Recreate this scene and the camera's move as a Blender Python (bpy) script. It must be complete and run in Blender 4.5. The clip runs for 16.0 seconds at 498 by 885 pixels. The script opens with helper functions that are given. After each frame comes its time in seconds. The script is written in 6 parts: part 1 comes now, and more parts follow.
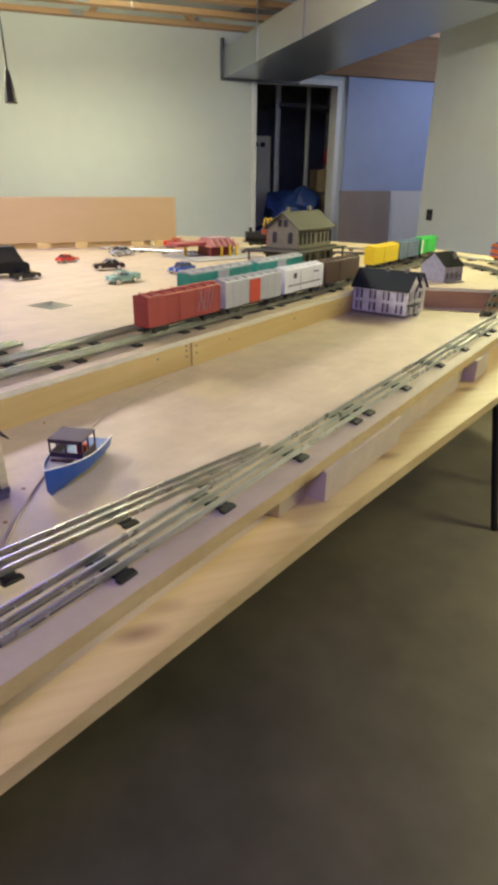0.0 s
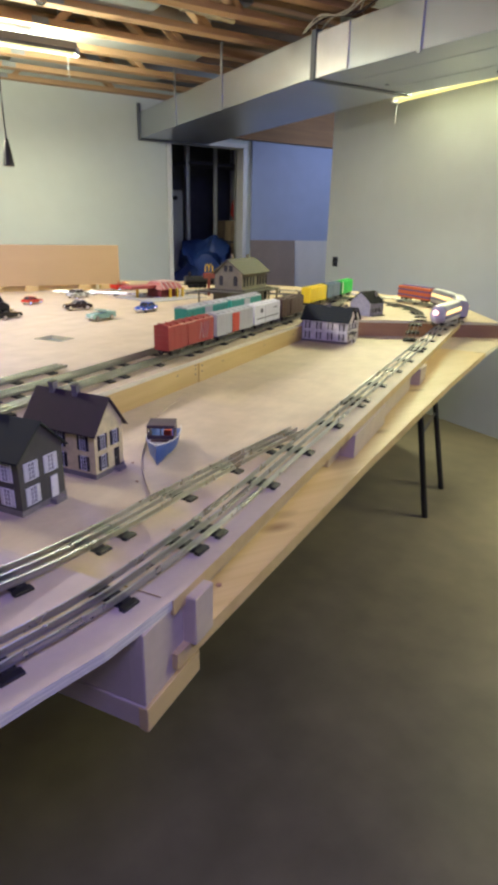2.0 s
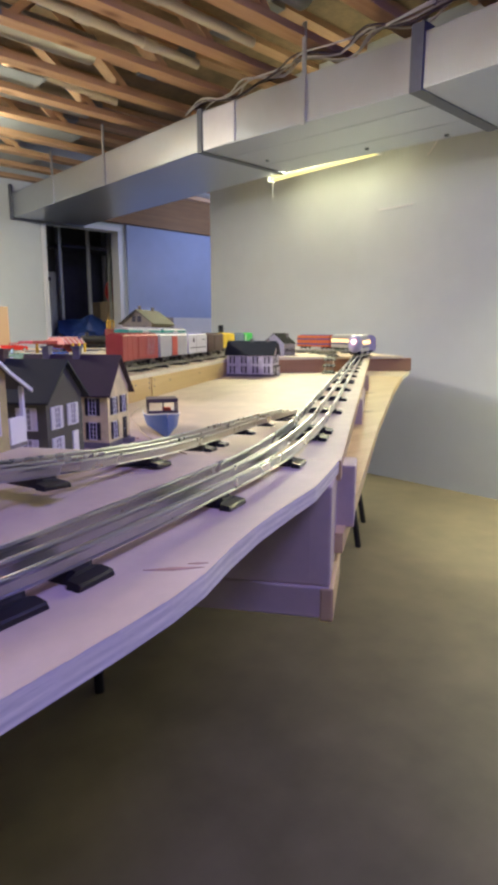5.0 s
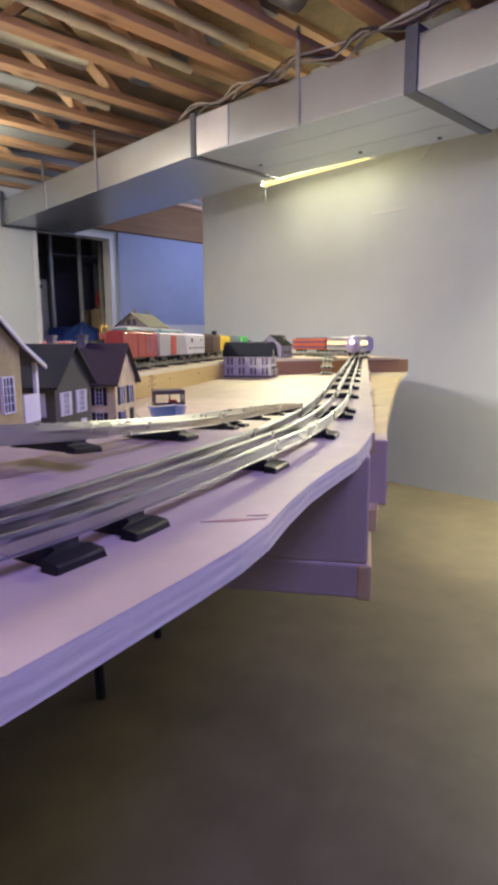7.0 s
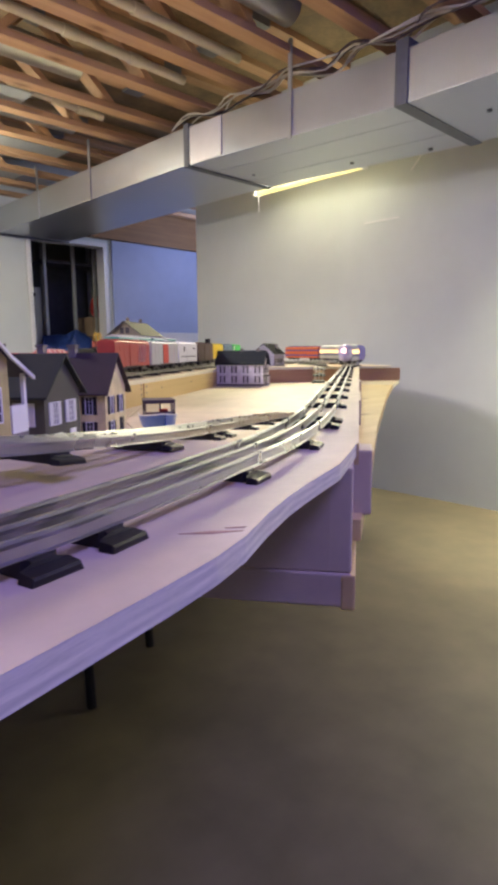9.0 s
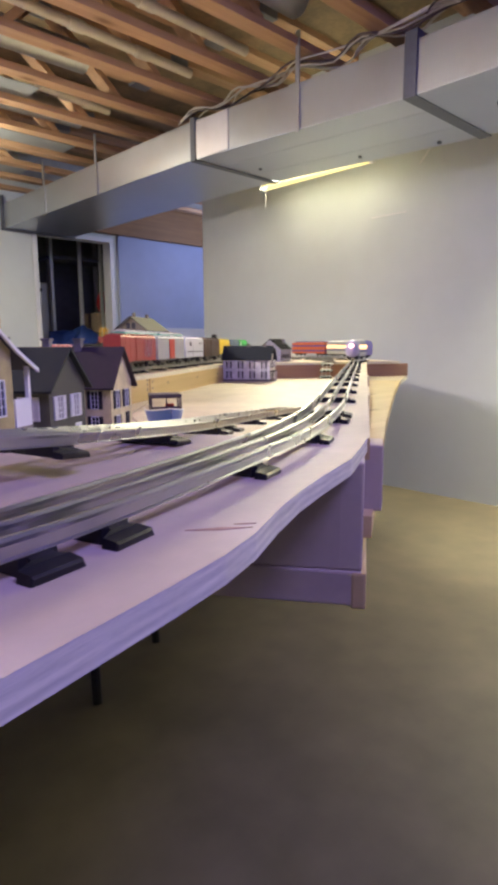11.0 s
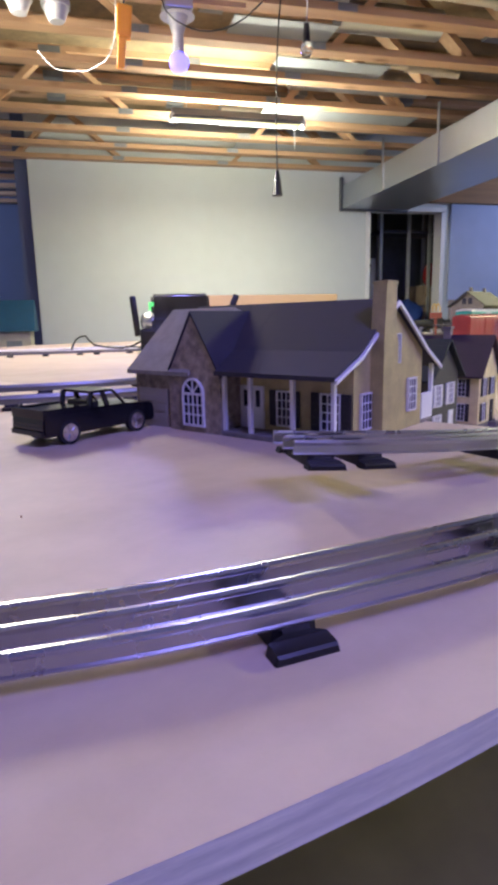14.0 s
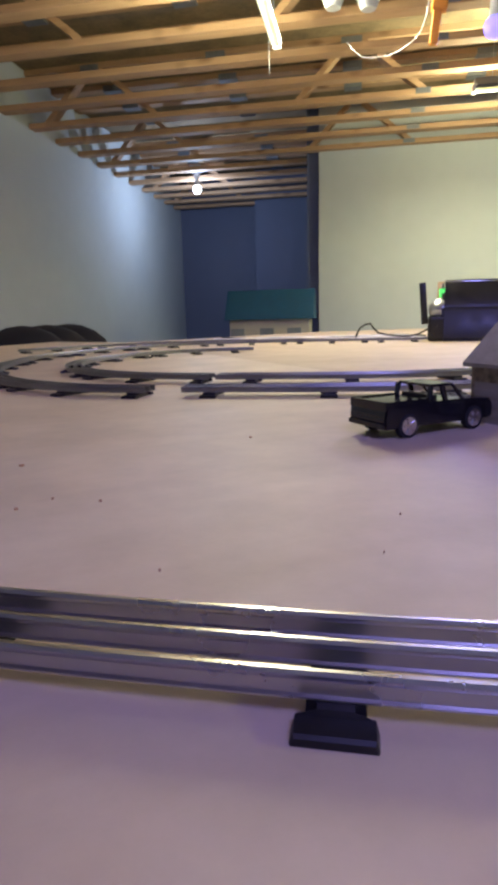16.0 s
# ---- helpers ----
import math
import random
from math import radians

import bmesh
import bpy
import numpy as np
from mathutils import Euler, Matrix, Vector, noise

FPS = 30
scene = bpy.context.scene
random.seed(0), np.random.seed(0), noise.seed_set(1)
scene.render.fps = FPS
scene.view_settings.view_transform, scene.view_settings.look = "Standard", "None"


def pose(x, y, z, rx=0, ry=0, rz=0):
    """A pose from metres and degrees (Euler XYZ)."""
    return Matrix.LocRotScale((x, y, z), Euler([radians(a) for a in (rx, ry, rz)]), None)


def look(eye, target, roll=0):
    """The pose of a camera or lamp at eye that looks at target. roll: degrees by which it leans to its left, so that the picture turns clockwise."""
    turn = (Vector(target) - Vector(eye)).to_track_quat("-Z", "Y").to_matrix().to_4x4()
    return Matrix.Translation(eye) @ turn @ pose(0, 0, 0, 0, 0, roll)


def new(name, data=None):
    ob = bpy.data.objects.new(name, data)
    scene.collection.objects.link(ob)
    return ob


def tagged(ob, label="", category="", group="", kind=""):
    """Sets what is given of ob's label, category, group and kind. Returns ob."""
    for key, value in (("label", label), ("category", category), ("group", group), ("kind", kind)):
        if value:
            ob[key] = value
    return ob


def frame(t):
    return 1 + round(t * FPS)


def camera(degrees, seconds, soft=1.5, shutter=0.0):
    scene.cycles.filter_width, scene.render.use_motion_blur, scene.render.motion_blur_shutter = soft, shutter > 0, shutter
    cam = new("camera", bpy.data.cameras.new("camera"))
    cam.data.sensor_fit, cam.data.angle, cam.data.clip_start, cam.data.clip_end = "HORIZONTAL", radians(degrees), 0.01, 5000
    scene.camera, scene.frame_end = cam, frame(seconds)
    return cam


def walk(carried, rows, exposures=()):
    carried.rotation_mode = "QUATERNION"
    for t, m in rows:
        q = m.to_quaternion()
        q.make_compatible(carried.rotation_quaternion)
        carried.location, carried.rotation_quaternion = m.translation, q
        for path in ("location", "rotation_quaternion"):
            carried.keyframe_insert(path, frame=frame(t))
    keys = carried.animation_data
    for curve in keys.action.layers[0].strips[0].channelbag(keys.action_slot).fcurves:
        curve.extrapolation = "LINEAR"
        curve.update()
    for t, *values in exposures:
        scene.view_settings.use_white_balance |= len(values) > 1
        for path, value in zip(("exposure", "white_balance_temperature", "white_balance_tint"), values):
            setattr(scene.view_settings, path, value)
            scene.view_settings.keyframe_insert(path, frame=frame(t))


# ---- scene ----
cam = camera(45.6, 16.0, soft=4.2)
PATH = [
    (0, (-1.56, -1.546, 1.231), (-0.952, 0.18, 0.424), 0.6),
    (0.5, (-1.715, -1.622, 1.254), (-0.921, 0.05, 0.496), 0.8),
    (1, (-1.867, -1.67, 1.255), (-0.981, -0.032, 0.528), 1.1),
    (1.5, (-1.916, -1.72, 1.256), (-1.001, -0.081, 0.565), 1.2),
    (2, (-1.96, -1.761, 1.245), (-1.027, -0.125, 0.573), 1.2),
    (2.5, (-2.057, -1.739, 1.216), (-1.063, -0.131, 0.565), 1.5),
    (3, (-2.118, -1.69, 1.193), (-1.049, -0.118, 0.573), 1.4),
    (3.5, (-2.095, -1.648, 1.112), (-0.927, -0.11, 0.592), 1.1),
    (4, (-2.115, -1.635, 1.028), (-0.866, -0.144, 0.564), 0.7),
    (4.2, (-2.14, -1.628, 1.02), (-0.861, -0.154, 0.583), 0.6),
    (6.3, (-2.192, -1.546, 0.954), (-0.833, -0.119, 0.613), -0.3),
    (6.5, (-2.192, -1.548, 0.955), (-0.831, -0.123, 0.61), -0.3),
    (7, (-2.191, -1.552, 0.956), (-0.825, -0.13, 0.621), -0.4),
    (7.5, (-2.19, -1.557, 0.958), (-0.818, -0.138, 0.633), -0.4),
    (8, (-2.189, -1.561, 0.959), (-0.812, -0.146, 0.644), -0.3),
    (8.5, (-2.189, -1.562, 0.96), (-0.806, -0.15, 0.65), -0.4),
    (10.8, (-2.183, -1.551, 0.956), (-0.804, -0.138, 0.636), 0.1),
    (11, (-2.182, -1.551, 0.956), (-0.815, -0.127, 0.633), -0.3),
    (11.5, (-2.185, -1.552, 0.958), (-0.856, -0.093, 0.632), -0.3),
    (12, (-2.195, -1.554, 0.961), (-0.943, -0.03, 0.629), -0.6),
    (12.5, (-2.211, -1.552, 0.964), (-1.078, 0.06, 0.618), -0.6),
    (13, (-2.23, -1.553, 0.969), (-1.271, 0.163, 0.599), -0.5),
    (13.5, (-2.257, -1.554, 0.982), (-1.526, 0.267, 0.595), -1.0),
    (14, (-2.283, -1.553, 0.985), (-1.799, 0.346, 0.584), -1.3),
    (14.5, (-2.303, -1.548, 0.986), (-2.059, 0.395, 0.581), -1.3),
    (15, (-2.321, -1.541, 0.988), (-2.289, 0.417, 0.58), -1.0),
    (15.5, (-2.339, -1.531, 0.99), (-2.511, 0.418, 0.576), -1.3),
    (16, (-2.354, -1.533, 0.99), (-2.715, 0.388, 0.568), -1.5),
]
walk(cam, [(t, look(eye, target, roll)) for t, eye, target, roll in PATH],
     exposures=[(0, 0.49, 6450, 3), (2, 0.53, 6150, 4), (3.5, 0.67, 6000, 6), (6.5, 0.75, 6000, 18), (8.5, 0.74, 6050, 18), (11, 0.77, 6050, 19), (12.5, 0.86, 5800, 22),
                (13.5, 0.86, 5750, 19), (14.5, 0.73, 5950, 8), (16, 0.55, 6550, 0)])

# ---- world and light ----
world = bpy.data.worlds.new("world")
scene.world = world
world.use_nodes = True
wn = world.node_tree.nodes
wn["Background"].inputs[0].default_value = (0.55, 0.6, 0.75, 1)
wn["Background"].inputs[1].default_value = 0.02


def area_lamp(name, m, sx, sy, watts, colour, spread=180):
    d = bpy.data.lights.new(name, "AREA")
    d.shape, d.size, d.size_y, d.energy, d.color = "RECTANGLE", sx, sy, watts, colour
    d.spread = radians(spread)
    ob = new(name, d)
    ob.matrix_world = m
    return ob


def point_lamp(name, xyz, watts, colour, radius):
    d = bpy.data.lights.new(name, "POINT")
    d.energy, d.color, d.shadow_soft_size = watts, colour, radius
    ob = new(name, d)
    ob.location = xyz
    return ob


WARM = (1.0, 0.96, 0.66)
VIOLET = (0.31, 0.28, 1.0)
YELLOW = (1.0, 0.94, 0.54)
ROSY = (1.0, 0.88, 0.66)
# fluorescent tubes; wings hold their direct light down, added fill lamps brighten the joists
area_lamp("tube_light_glow", pose(-1.235, 2.644, 2.288, 58), 0.85, 0.018, 15, WARM, 170)
area_lamp("tube_light_glow", pose(-1.235, 2.616, 2.288, -58), 0.85, 0.018, 10, WARM, 170)
area_lamp("joist_fill", pose(-1.235, 2.76, 2.13, 180), 0.85, 0.04, 35, WARM)
area_lamp("tube_light_glow", pose(-2.738, 1.02, 2.188, 0, -68, 0), 0.014, 0.85, 34, ROSY, 170)
area_lamp("tube_light_glow", pose(-2.742, 1.02, 2.188, 0, 52, 0), 0.014, 0.85, 2.5, ROSY, 170)
# upward fill beside the second tube, added for the ceiling
area_lamp("joist_fill", pose(-2.9, 1.02, 2.02, 180, 0, 90), 0.85, 0.04, 20, WARM)
# the tubes in a trough beside the duct, turned away from the wall
area_lamp("duct_light_glow", pose(0.996, 1.15, 2.066, 0, 54, 0), 0.018, 0.86, 26, YELLOW, 150)
area_lamp("duct_light_spill", pose(1.05, 1.15, 2.1), 0.02, 0.86, 1.1, YELLOW)
area_lamp("duct_light_upglow", pose(1.0, 1.15, 2.2, 180), 0.04, 0.86, 2, YELLOW)
# unseen second tube: one beam aimed at the plank, one at the floor
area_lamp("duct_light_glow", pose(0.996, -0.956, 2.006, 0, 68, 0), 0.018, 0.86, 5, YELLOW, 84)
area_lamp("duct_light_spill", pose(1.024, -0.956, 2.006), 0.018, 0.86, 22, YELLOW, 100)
d = bpy.data.lights.new("violet_bulb_beam", "SPOT")
d.energy, d.color, d.shadow_soft_size, d.spot_size, d.spot_blend = 40, VIOLET, 0.12, radians(172), 0.6
new("violet_bulb_beam", d).location = (-1.838, 1.265, 2.0)
point_lamp("hall_bulb_glow", (-4.065, 4.975, 2.22), 21, (0.5, 0.62, 1.0), 0.04)
# fill lamp without a fixture, added to brighten the recess
point_lamp("recess_fill", (2.6, 3.1, 2.2), 19, (0.6, 0.68, 1.0), 0.08)
# the violet bulb at the camera's end of the basement
point_lamp("violet_bulb_glow", (-1.8, -2.25, 2.28), 60, VIOLET, 0.3)

# ---- materials ----
def mat(name, colour, rough=0.6, metal=0.0, var=0.12, scale=8.0, bump=0.0, bscale=60.0, emit=None, power=0.0, stretch=None, object_random=0.0, spec=None):
    m = bpy.data.materials.new(name)
    m.use_nodes = True
    nt = m.node_tree
    b = nt.nodes["Principled BSDF"]
    b.inputs["Roughness"].default_value = rough
    b.inputs["Metallic"].default_value = metal
    if spec is not None:
        b.inputs["Specular IOR Level"].default_value = spec
    b.inputs["Base Color"].default_value = (*colour, 1)
    if var:
        tc = nt.nodes.new("ShaderNodeTexCoord")
        mp = nt.nodes.new("ShaderNodeMapping")
        if stretch:
            mp.inputs["Scale"].default_value = stretch
        nt.links.new(tc.outputs["Object"], mp.inputs["Vector"])
        n1 = nt.nodes.new("ShaderNodeTexNoise")
        n1.inputs["Scale"].default_value = scale
        n1.inputs["Detail"].default_value = 6
        n2 = nt.nodes.new("ShaderNodeTexNoise")
        n2.inputs["Scale"].default_value = scale * 7
        n2.inputs["Detail"].default_value = 4
        for n in (n1, n2):
            nt.links.new(mp.outputs["Vector"], n.inputs["Vector"])
        add = nt.nodes.new("ShaderNodeMath")
        add.operation = "MULTIPLY_ADD"
        add.inputs[1].default_value = 0.45
        nt.links.new(n2.outputs["Fac"], add.inputs[0])
        nt.links.new(n1.outputs["Fac"], add.inputs[2])
        ramp = nt.nodes.new("ShaderNodeMapRange")
        ramp.inputs["From Min"].default_value, ramp.inputs["From Max"].default_value = 0.5, 0.95
        ramp.inputs["To Min"].default_value, ramp.inputs["To Max"].default_value = 1 - var, 1 + var
        nt.links.new(add.outputs[0], ramp.inputs["Value"])
        last = ramp.outputs["Result"]
        if object_random:
            oi = nt.nodes.new("ShaderNodeObjectInfo")
            r2 = nt.nodes.new("ShaderNodeMapRange")
            r2.inputs["To Min"].default_value, r2.inputs["To Max"].default_value = 1 - object_random, 1 + object_random
            nt.links.new(oi.outputs["Random"], r2.inputs["Value"])
            mu = nt.nodes.new("ShaderNodeMath")
            mu.operation = "MULTIPLY"
            nt.links.new(last, mu.inputs[0])
            nt.links.new(r2.outputs["Result"], mu.inputs[1])
            last = mu.outputs[0]
        mul = nt.nodes.new("ShaderNodeVectorMath")
        mul.operation = "SCALE"
        mul.inputs[0].default_value = colour
        nt.links.new(last, mul.inputs["Scale"])
        nt.links.new(mul.outputs["Vector"], b.inputs["Base Color"])
        rr = nt.nodes.new("ShaderNodeMapRange")
        rr.inputs["From Min"].default_value, rr.inputs["From Max"].default_value = 0.5, 0.95
        rr.inputs["To Min"].default_value, rr.inputs["To Max"].default_value = max(rough - 0.08, 0.02), min(rough + 0.08, 1)
        nt.links.new(add.outputs[0], rr.inputs["Value"])
        nt.links.new(rr.outputs["Result"], b.inputs["Roughness"])
        if bump:
            n3 = nt.nodes.new("ShaderNodeTexNoise")
            n3.inputs["Scale"].default_value = bscale
            n3.inputs["Detail"].default_value = 5
            nt.links.new(mp.outputs["Vector"], n3.inputs["Vector"])
            bp = nt.nodes.new("ShaderNodeBump")
            bp.inputs["Strength"].default_value = bump
            bp.inputs["Distance"].default_value = 0.002
            nt.links.new(n3.outputs["Fac"], bp.inputs["Height"])
            nt.links.new(bp.outputs["Normal"], b.inputs["Normal"])
    if emit:
        b.inputs["Emission Color"].default_value = (*emit, 1)
        b.inputs["Emission Strength"].default_value = power
    return m


def wood(name, base, dark, rough=0.55, rings=14.0, knots=True, turn=0.0, grain=1.0, knot_scale=5.0, mottle=0.0):
    """Sawn timber or plywood face: long grain along local x (turned), with knots."""
    m = bpy.data.materials.new(name)
    m.use_nodes = True
    nt = m.node_tree
    b = nt.nodes["Principled BSDF"]
    b.inputs["Roughness"].default_value = rough
    tc = nt.nodes.new("ShaderNodeTexCoord")
    rot = nt.nodes.new("ShaderNodeMapping")
    rot.inputs["Rotation"].default_value = (0, 0, radians(turn))
    nt.links.new(tc.outputs["Object"], rot.inputs["Vector"])
    sc = nt.nodes.new("ShaderNodeMapping")
    sc.inputs["Scale"].default_value = (1.0, rings, rings)
    nt.links.new(rot.outputs["Vector"], sc.inputs["Vector"])
    n1 = nt.nodes.new("ShaderNodeTexNoise")
    n1.inputs["Scale"].default_value, n1.inputs["Detail"].default_value, n1.inputs["Distortion"].default_value = 1.6, 7, 0.6
    nt.links.new(sc.outputs["Vector"], n1.inputs["Vector"])
    n2 = nt.nodes.new("ShaderNodeTexNoise")
    n2.inputs["Scale"].default_value, n2.inputs["Detail"].default_value = 9.0, 5
    nt.links.new(sc.outputs["Vector"], n2.inputs["Vector"])
    big = nt.nodes.new("ShaderNodeTexNoise")
    big.inputs["Scale"].default_value, big.inputs["Detail"].default_value = 2.2, 3
    nt.links.new(rot.outputs["Vector"], big.inputs["Vector"])
    mix = nt.nodes.new("ShaderNodeMath")
    mix.operation = "MULTIPLY_ADD"
    mix.inputs[1].default_value = 0.35
    nt.links.new(n2.outputs["Fac"], mix.inputs[0])
    nt.links.new(n1.outputs["Fac"], mix.inputs[2])
    mix2 = nt.nodes.new("ShaderNodeMath")
    mix2.operation = "MULTIPLY_ADD"
    mix2.inputs[1].default_value = 0.5
    nt.links.new(big.outputs["Fac"], mix2.inputs[0])
    nt.links.new(mix.outputs[0], mix2.inputs[2])
    rg = nt.nodes.new("ShaderNodeMapRange")
    rg.inputs["From Min"].default_value, rg.inputs["From Max"].default_value = 0.62, 1.25
    rg.inputs["To Min"].default_value, rg.inputs["To Max"].default_value = 0.0, grain
    nt.links.new(mix2.outputs[0], rg.inputs["Value"])
    cm = nt.nodes.new("ShaderNodeMix")
    cm.data_type = "RGBA"
    cm.inputs["A"].default_value = (*base, 1)
    cm.inputs["B"].default_value = (*dark, 1)
    nt.links.new(rg.outputs["Result"], cm.inputs["Factor"])
    out = cm.outputs["Result"]
    if knots:
        vo = nt.nodes.new("ShaderNodeTexVoronoi")
        vo.inputs["Scale"].default_value = knot_scale
        ks = nt.nodes.new("ShaderNodeMapping")
        ks.inputs["Scale"].default_value = (0.75, 1.6, 1.6)
        nt.links.new(rot.outputs["Vector"], ks.inputs["Vector"])
        nt.links.new(ks.outputs["Vector"], vo.inputs["Vector"])
        kr = nt.nodes.new("ShaderNodeMapRange")
        kr.inputs["From Min"].default_value, kr.inputs["From Max"].default_value = 0.04, 0.2
        kr.inputs["To Min"].default_value, kr.inputs["To Max"].default_value = 0.9, 0.0
        nt.links.new(vo.outputs["Distance"], kr.inputs["Value"])
        km = nt.nodes.new("ShaderNodeMix")
        km.data_type = "RGBA"
        km.inputs["B"].default_value = (dark[0] * 0.5, dark[1] * 0.42, dark[2] * 0.35, 1)
        nt.links.new(kr.outputs["Result"], km.inputs["Factor"])
        nt.links.new(out, km.inputs["A"])
        out = km.outputs["Result"]
    if mottle:
        # handled, unevenly sanded faces: cloudy blotches with finer specks in them
        mo = nt.nodes.new("ShaderNodeTexNoise")
        mo.inputs["Scale"].default_value, mo.inputs["Detail"].default_value, mo.inputs["Roughness"].default_value = 11.0, 9, 0.68
        nt.links.new(tc.outputs["Object"], mo.inputs["Vector"])
        mr = nt.nodes.new("ShaderNodeMapRange")
        mr.inputs["From Min"].default_value, mr.inputs["From Max"].default_value = 0.3, 0.72
        mr.inputs["To Min"].default_value, mr.inputs["To Max"].default_value = 1 - mottle, 1 + mottle * 0.6
        nt.links.new(mo.outputs["Fac"], mr.inputs["Value"])
        ms = nt.nodes.new("ShaderNodeVectorMath")
        ms.operation = "SCALE"
        nt.links.new(out, ms.inputs[0])
        nt.links.new(mr.outputs["Result"], ms.inputs["Scale"])
        out = ms.outputs["Vector"]
    nt.links.new(out, b.inputs["Base Color"])
    bp = nt.nodes.new("ShaderNodeBump")
    bp.inputs["Strength"].default_value, bp.inputs["Distance"].default_value = 0.25, 0.0015
    nt.links.new(mix.outputs[0], bp.inputs["Height"])
    nt.links.new(bp.outputs["Normal"], b.inputs["Normal"])
    return m


PLY = wood("plywood_face", (0.62, 0.52, 0.37), (0.5, 0.395, 0.26), 0.55, 7.0, False, -35, 0.8, mottle=0.16)
PLY_TAN = wood("tan_plywood_face", (0.52, 0.425, 0.285), (0.43, 0.335, 0.21), 0.6, 7.0, False, -35, 0.8, mottle=0.14)
PLY_EDGE = mat("plywood_edge", (0.76, 0.72, 0.55), 0.7, var=0.15, scale=40, stretch=(1, 1, 12))
# thin plies show as darker lines along the sawn edge
nt = PLY_EDGE.node_tree
bsdf = next(n for n in nt.nodes if n.type == "BSDF_PRINCIPLED")
tc, wv, mixn = nt.nodes.new("ShaderNodeTexCoord"), nt.nodes.new("ShaderNodeTexWave"), nt.nodes.new("ShaderNodeMixRGB")
wv.wave_type, wv.bands_direction = "BANDS", "Z"
wv.inputs["Scale"].default_value, wv.inputs["Distortion"].default_value, wv.inputs["Detail"].default_value = 64.0, 2.2, 3.0
wv.inputs["Detail Scale"].default_value = 0.4
mixn.blend_type = "MULTIPLY"
mixn.inputs[0].default_value = 0.16
nt.links.new(tc.outputs["Object"], wv.inputs["Vector"])
old = bsdf.inputs["Base Color"].links[0].from_socket
nt.links.new(old, mixn.inputs[1])
nt.links.new(wv.outputs["Color"], mixn.inputs[2])
nt.links.new(mixn.outputs[0], bsdf.inputs["Base Color"])
PINE = wood("pine_board", (0.66, 0.5, 0.215), (0.48, 0.33, 0.11), 0.5, 22.0, True, 0, 0.8, 7.0)
PINE_BROWN = wood("brown_pine_board", (0.42, 0.25, 0.15), (0.3, 0.16, 0.09), 0.6, 22.0, True, 0, 0.8, 5.0)
TIMBER = wood("joist_timber", (0.54, 0.345, 0.2), (0.37, 0.21, 0.11), 0.7, 24.0, True, 0, 0.9, 4.0)
SUBFLOOR = mat("subfloor_board", (0.22, 0.155, 0.085), 0.8, var=0.35, scale=5, bump=0.3)
WALL = mat("painted_drywall", (0.56, 0.6, 0.6), 0.75, var=0.04, scale=1.2, bump=0.06, bscale=180)
WALL_BLUE = mat("blue_foam_board", (0.34, 0.39, 0.56), 0.7, var=0.08, scale=1.0)
CONCRETE = mat("concrete_floor", (0.135, 0.112, 0.075), 0.6, var=0.38, scale=1.1, bump=0.15, bscale=40)
GALV = mat("galvanised_sheet", (0.5, 0.53, 0.58), 0.36, 0.9, 0.05, 2.5)
PLATE = mat("dull_galvanised_plate", (0.24, 0.25, 0.27), 0.5, 0.6, 0.2, 12.0)
GALV_DARK = mat("dark_duct_joint", (0.12, 0.13, 0.16), 0.5, 0.4, 0.2, 6.0)
RAIL = mat("tinplate_rail", (0.5, 0.5, 0.5), 0.3, 1.0, 0.03, 12)
RAIL_OLD = mat("dull_tinplate_rail", (0.23, 0.23, 0.225), 0.4, 0.9, 0.15, 12)
TIE = mat("black_tie", (0.014, 0.013, 0.014), 0.45, 0.3, 0.3, 40)
BLACK = mat("black_plastic", (0.012, 0.012, 0.014), 0.35, var=0.2, scale=20)
BLACK_MATT = mat("black_cloth", (0.012, 0.012, 0.015), 0.9, var=0.3, scale=15)
WHITE = mat("white_plastic", (0.7, 0.7, 0.7), 0.45, var=0.04, scale=20)
# white porcelain, its colour greyed against the glare of the nearby tubes
PORCELAIN = mat("toned_down_porcelain", (0.4, 0.4, 0.42), 0.35, var=0.06, scale=20)
GLASS_DARK = mat("dark_pane", (0.03, 0.032, 0.04), 0.08, var=0.05, scale=10)


# ---- mesh helpers ----
def box(bm, x0, x1, y0, y1, z0, z1, bevel=0.0, m=None):
    r = bmesh.ops.create_cube(bm, size=1.0, matrix=Matrix.LocRotScale(((x0 + x1) / 2, (y0 + y1) / 2, (z0 + z1) / 2), None, (x1 - x0, y1 - y0, z1 - z0)))
    vs = r["verts"]
    if bevel:
        es = list({e for v in vs for e in v.link_edges})
        q = bmesh.ops.bevel(bm, geom=es, offset=bevel, segments=2, affect="EDGES", profile=0.6)
        vs = list({v for f in q["faces"] for v in f.verts} | {v for v in vs if v.is_valid})
    if m is not None:
        bmesh.ops.transform(bm, matrix=m, verts=vs)
    return vs


def prism(bm, pts, z0, z1, m=None):
    """A flat polygon (x, y) raised from z0 to z1."""
    lo = [bm.verts.new((x, y, z0)) for x, y in pts]
    hi = [bm.verts.new((x, y, z1)) for x, y in pts]
    n = len(pts)
    bm.faces.new(lo[::-1])
    bm.faces.new(hi)
    for i in range(n):
        bm.faces.new((lo[i], lo[(i + 1) % n], hi[(i + 1) % n], hi[i]))
    if m is not None:
        bmesh.ops.transform(bm, matrix=m, verts=lo + hi)
    return lo + hi


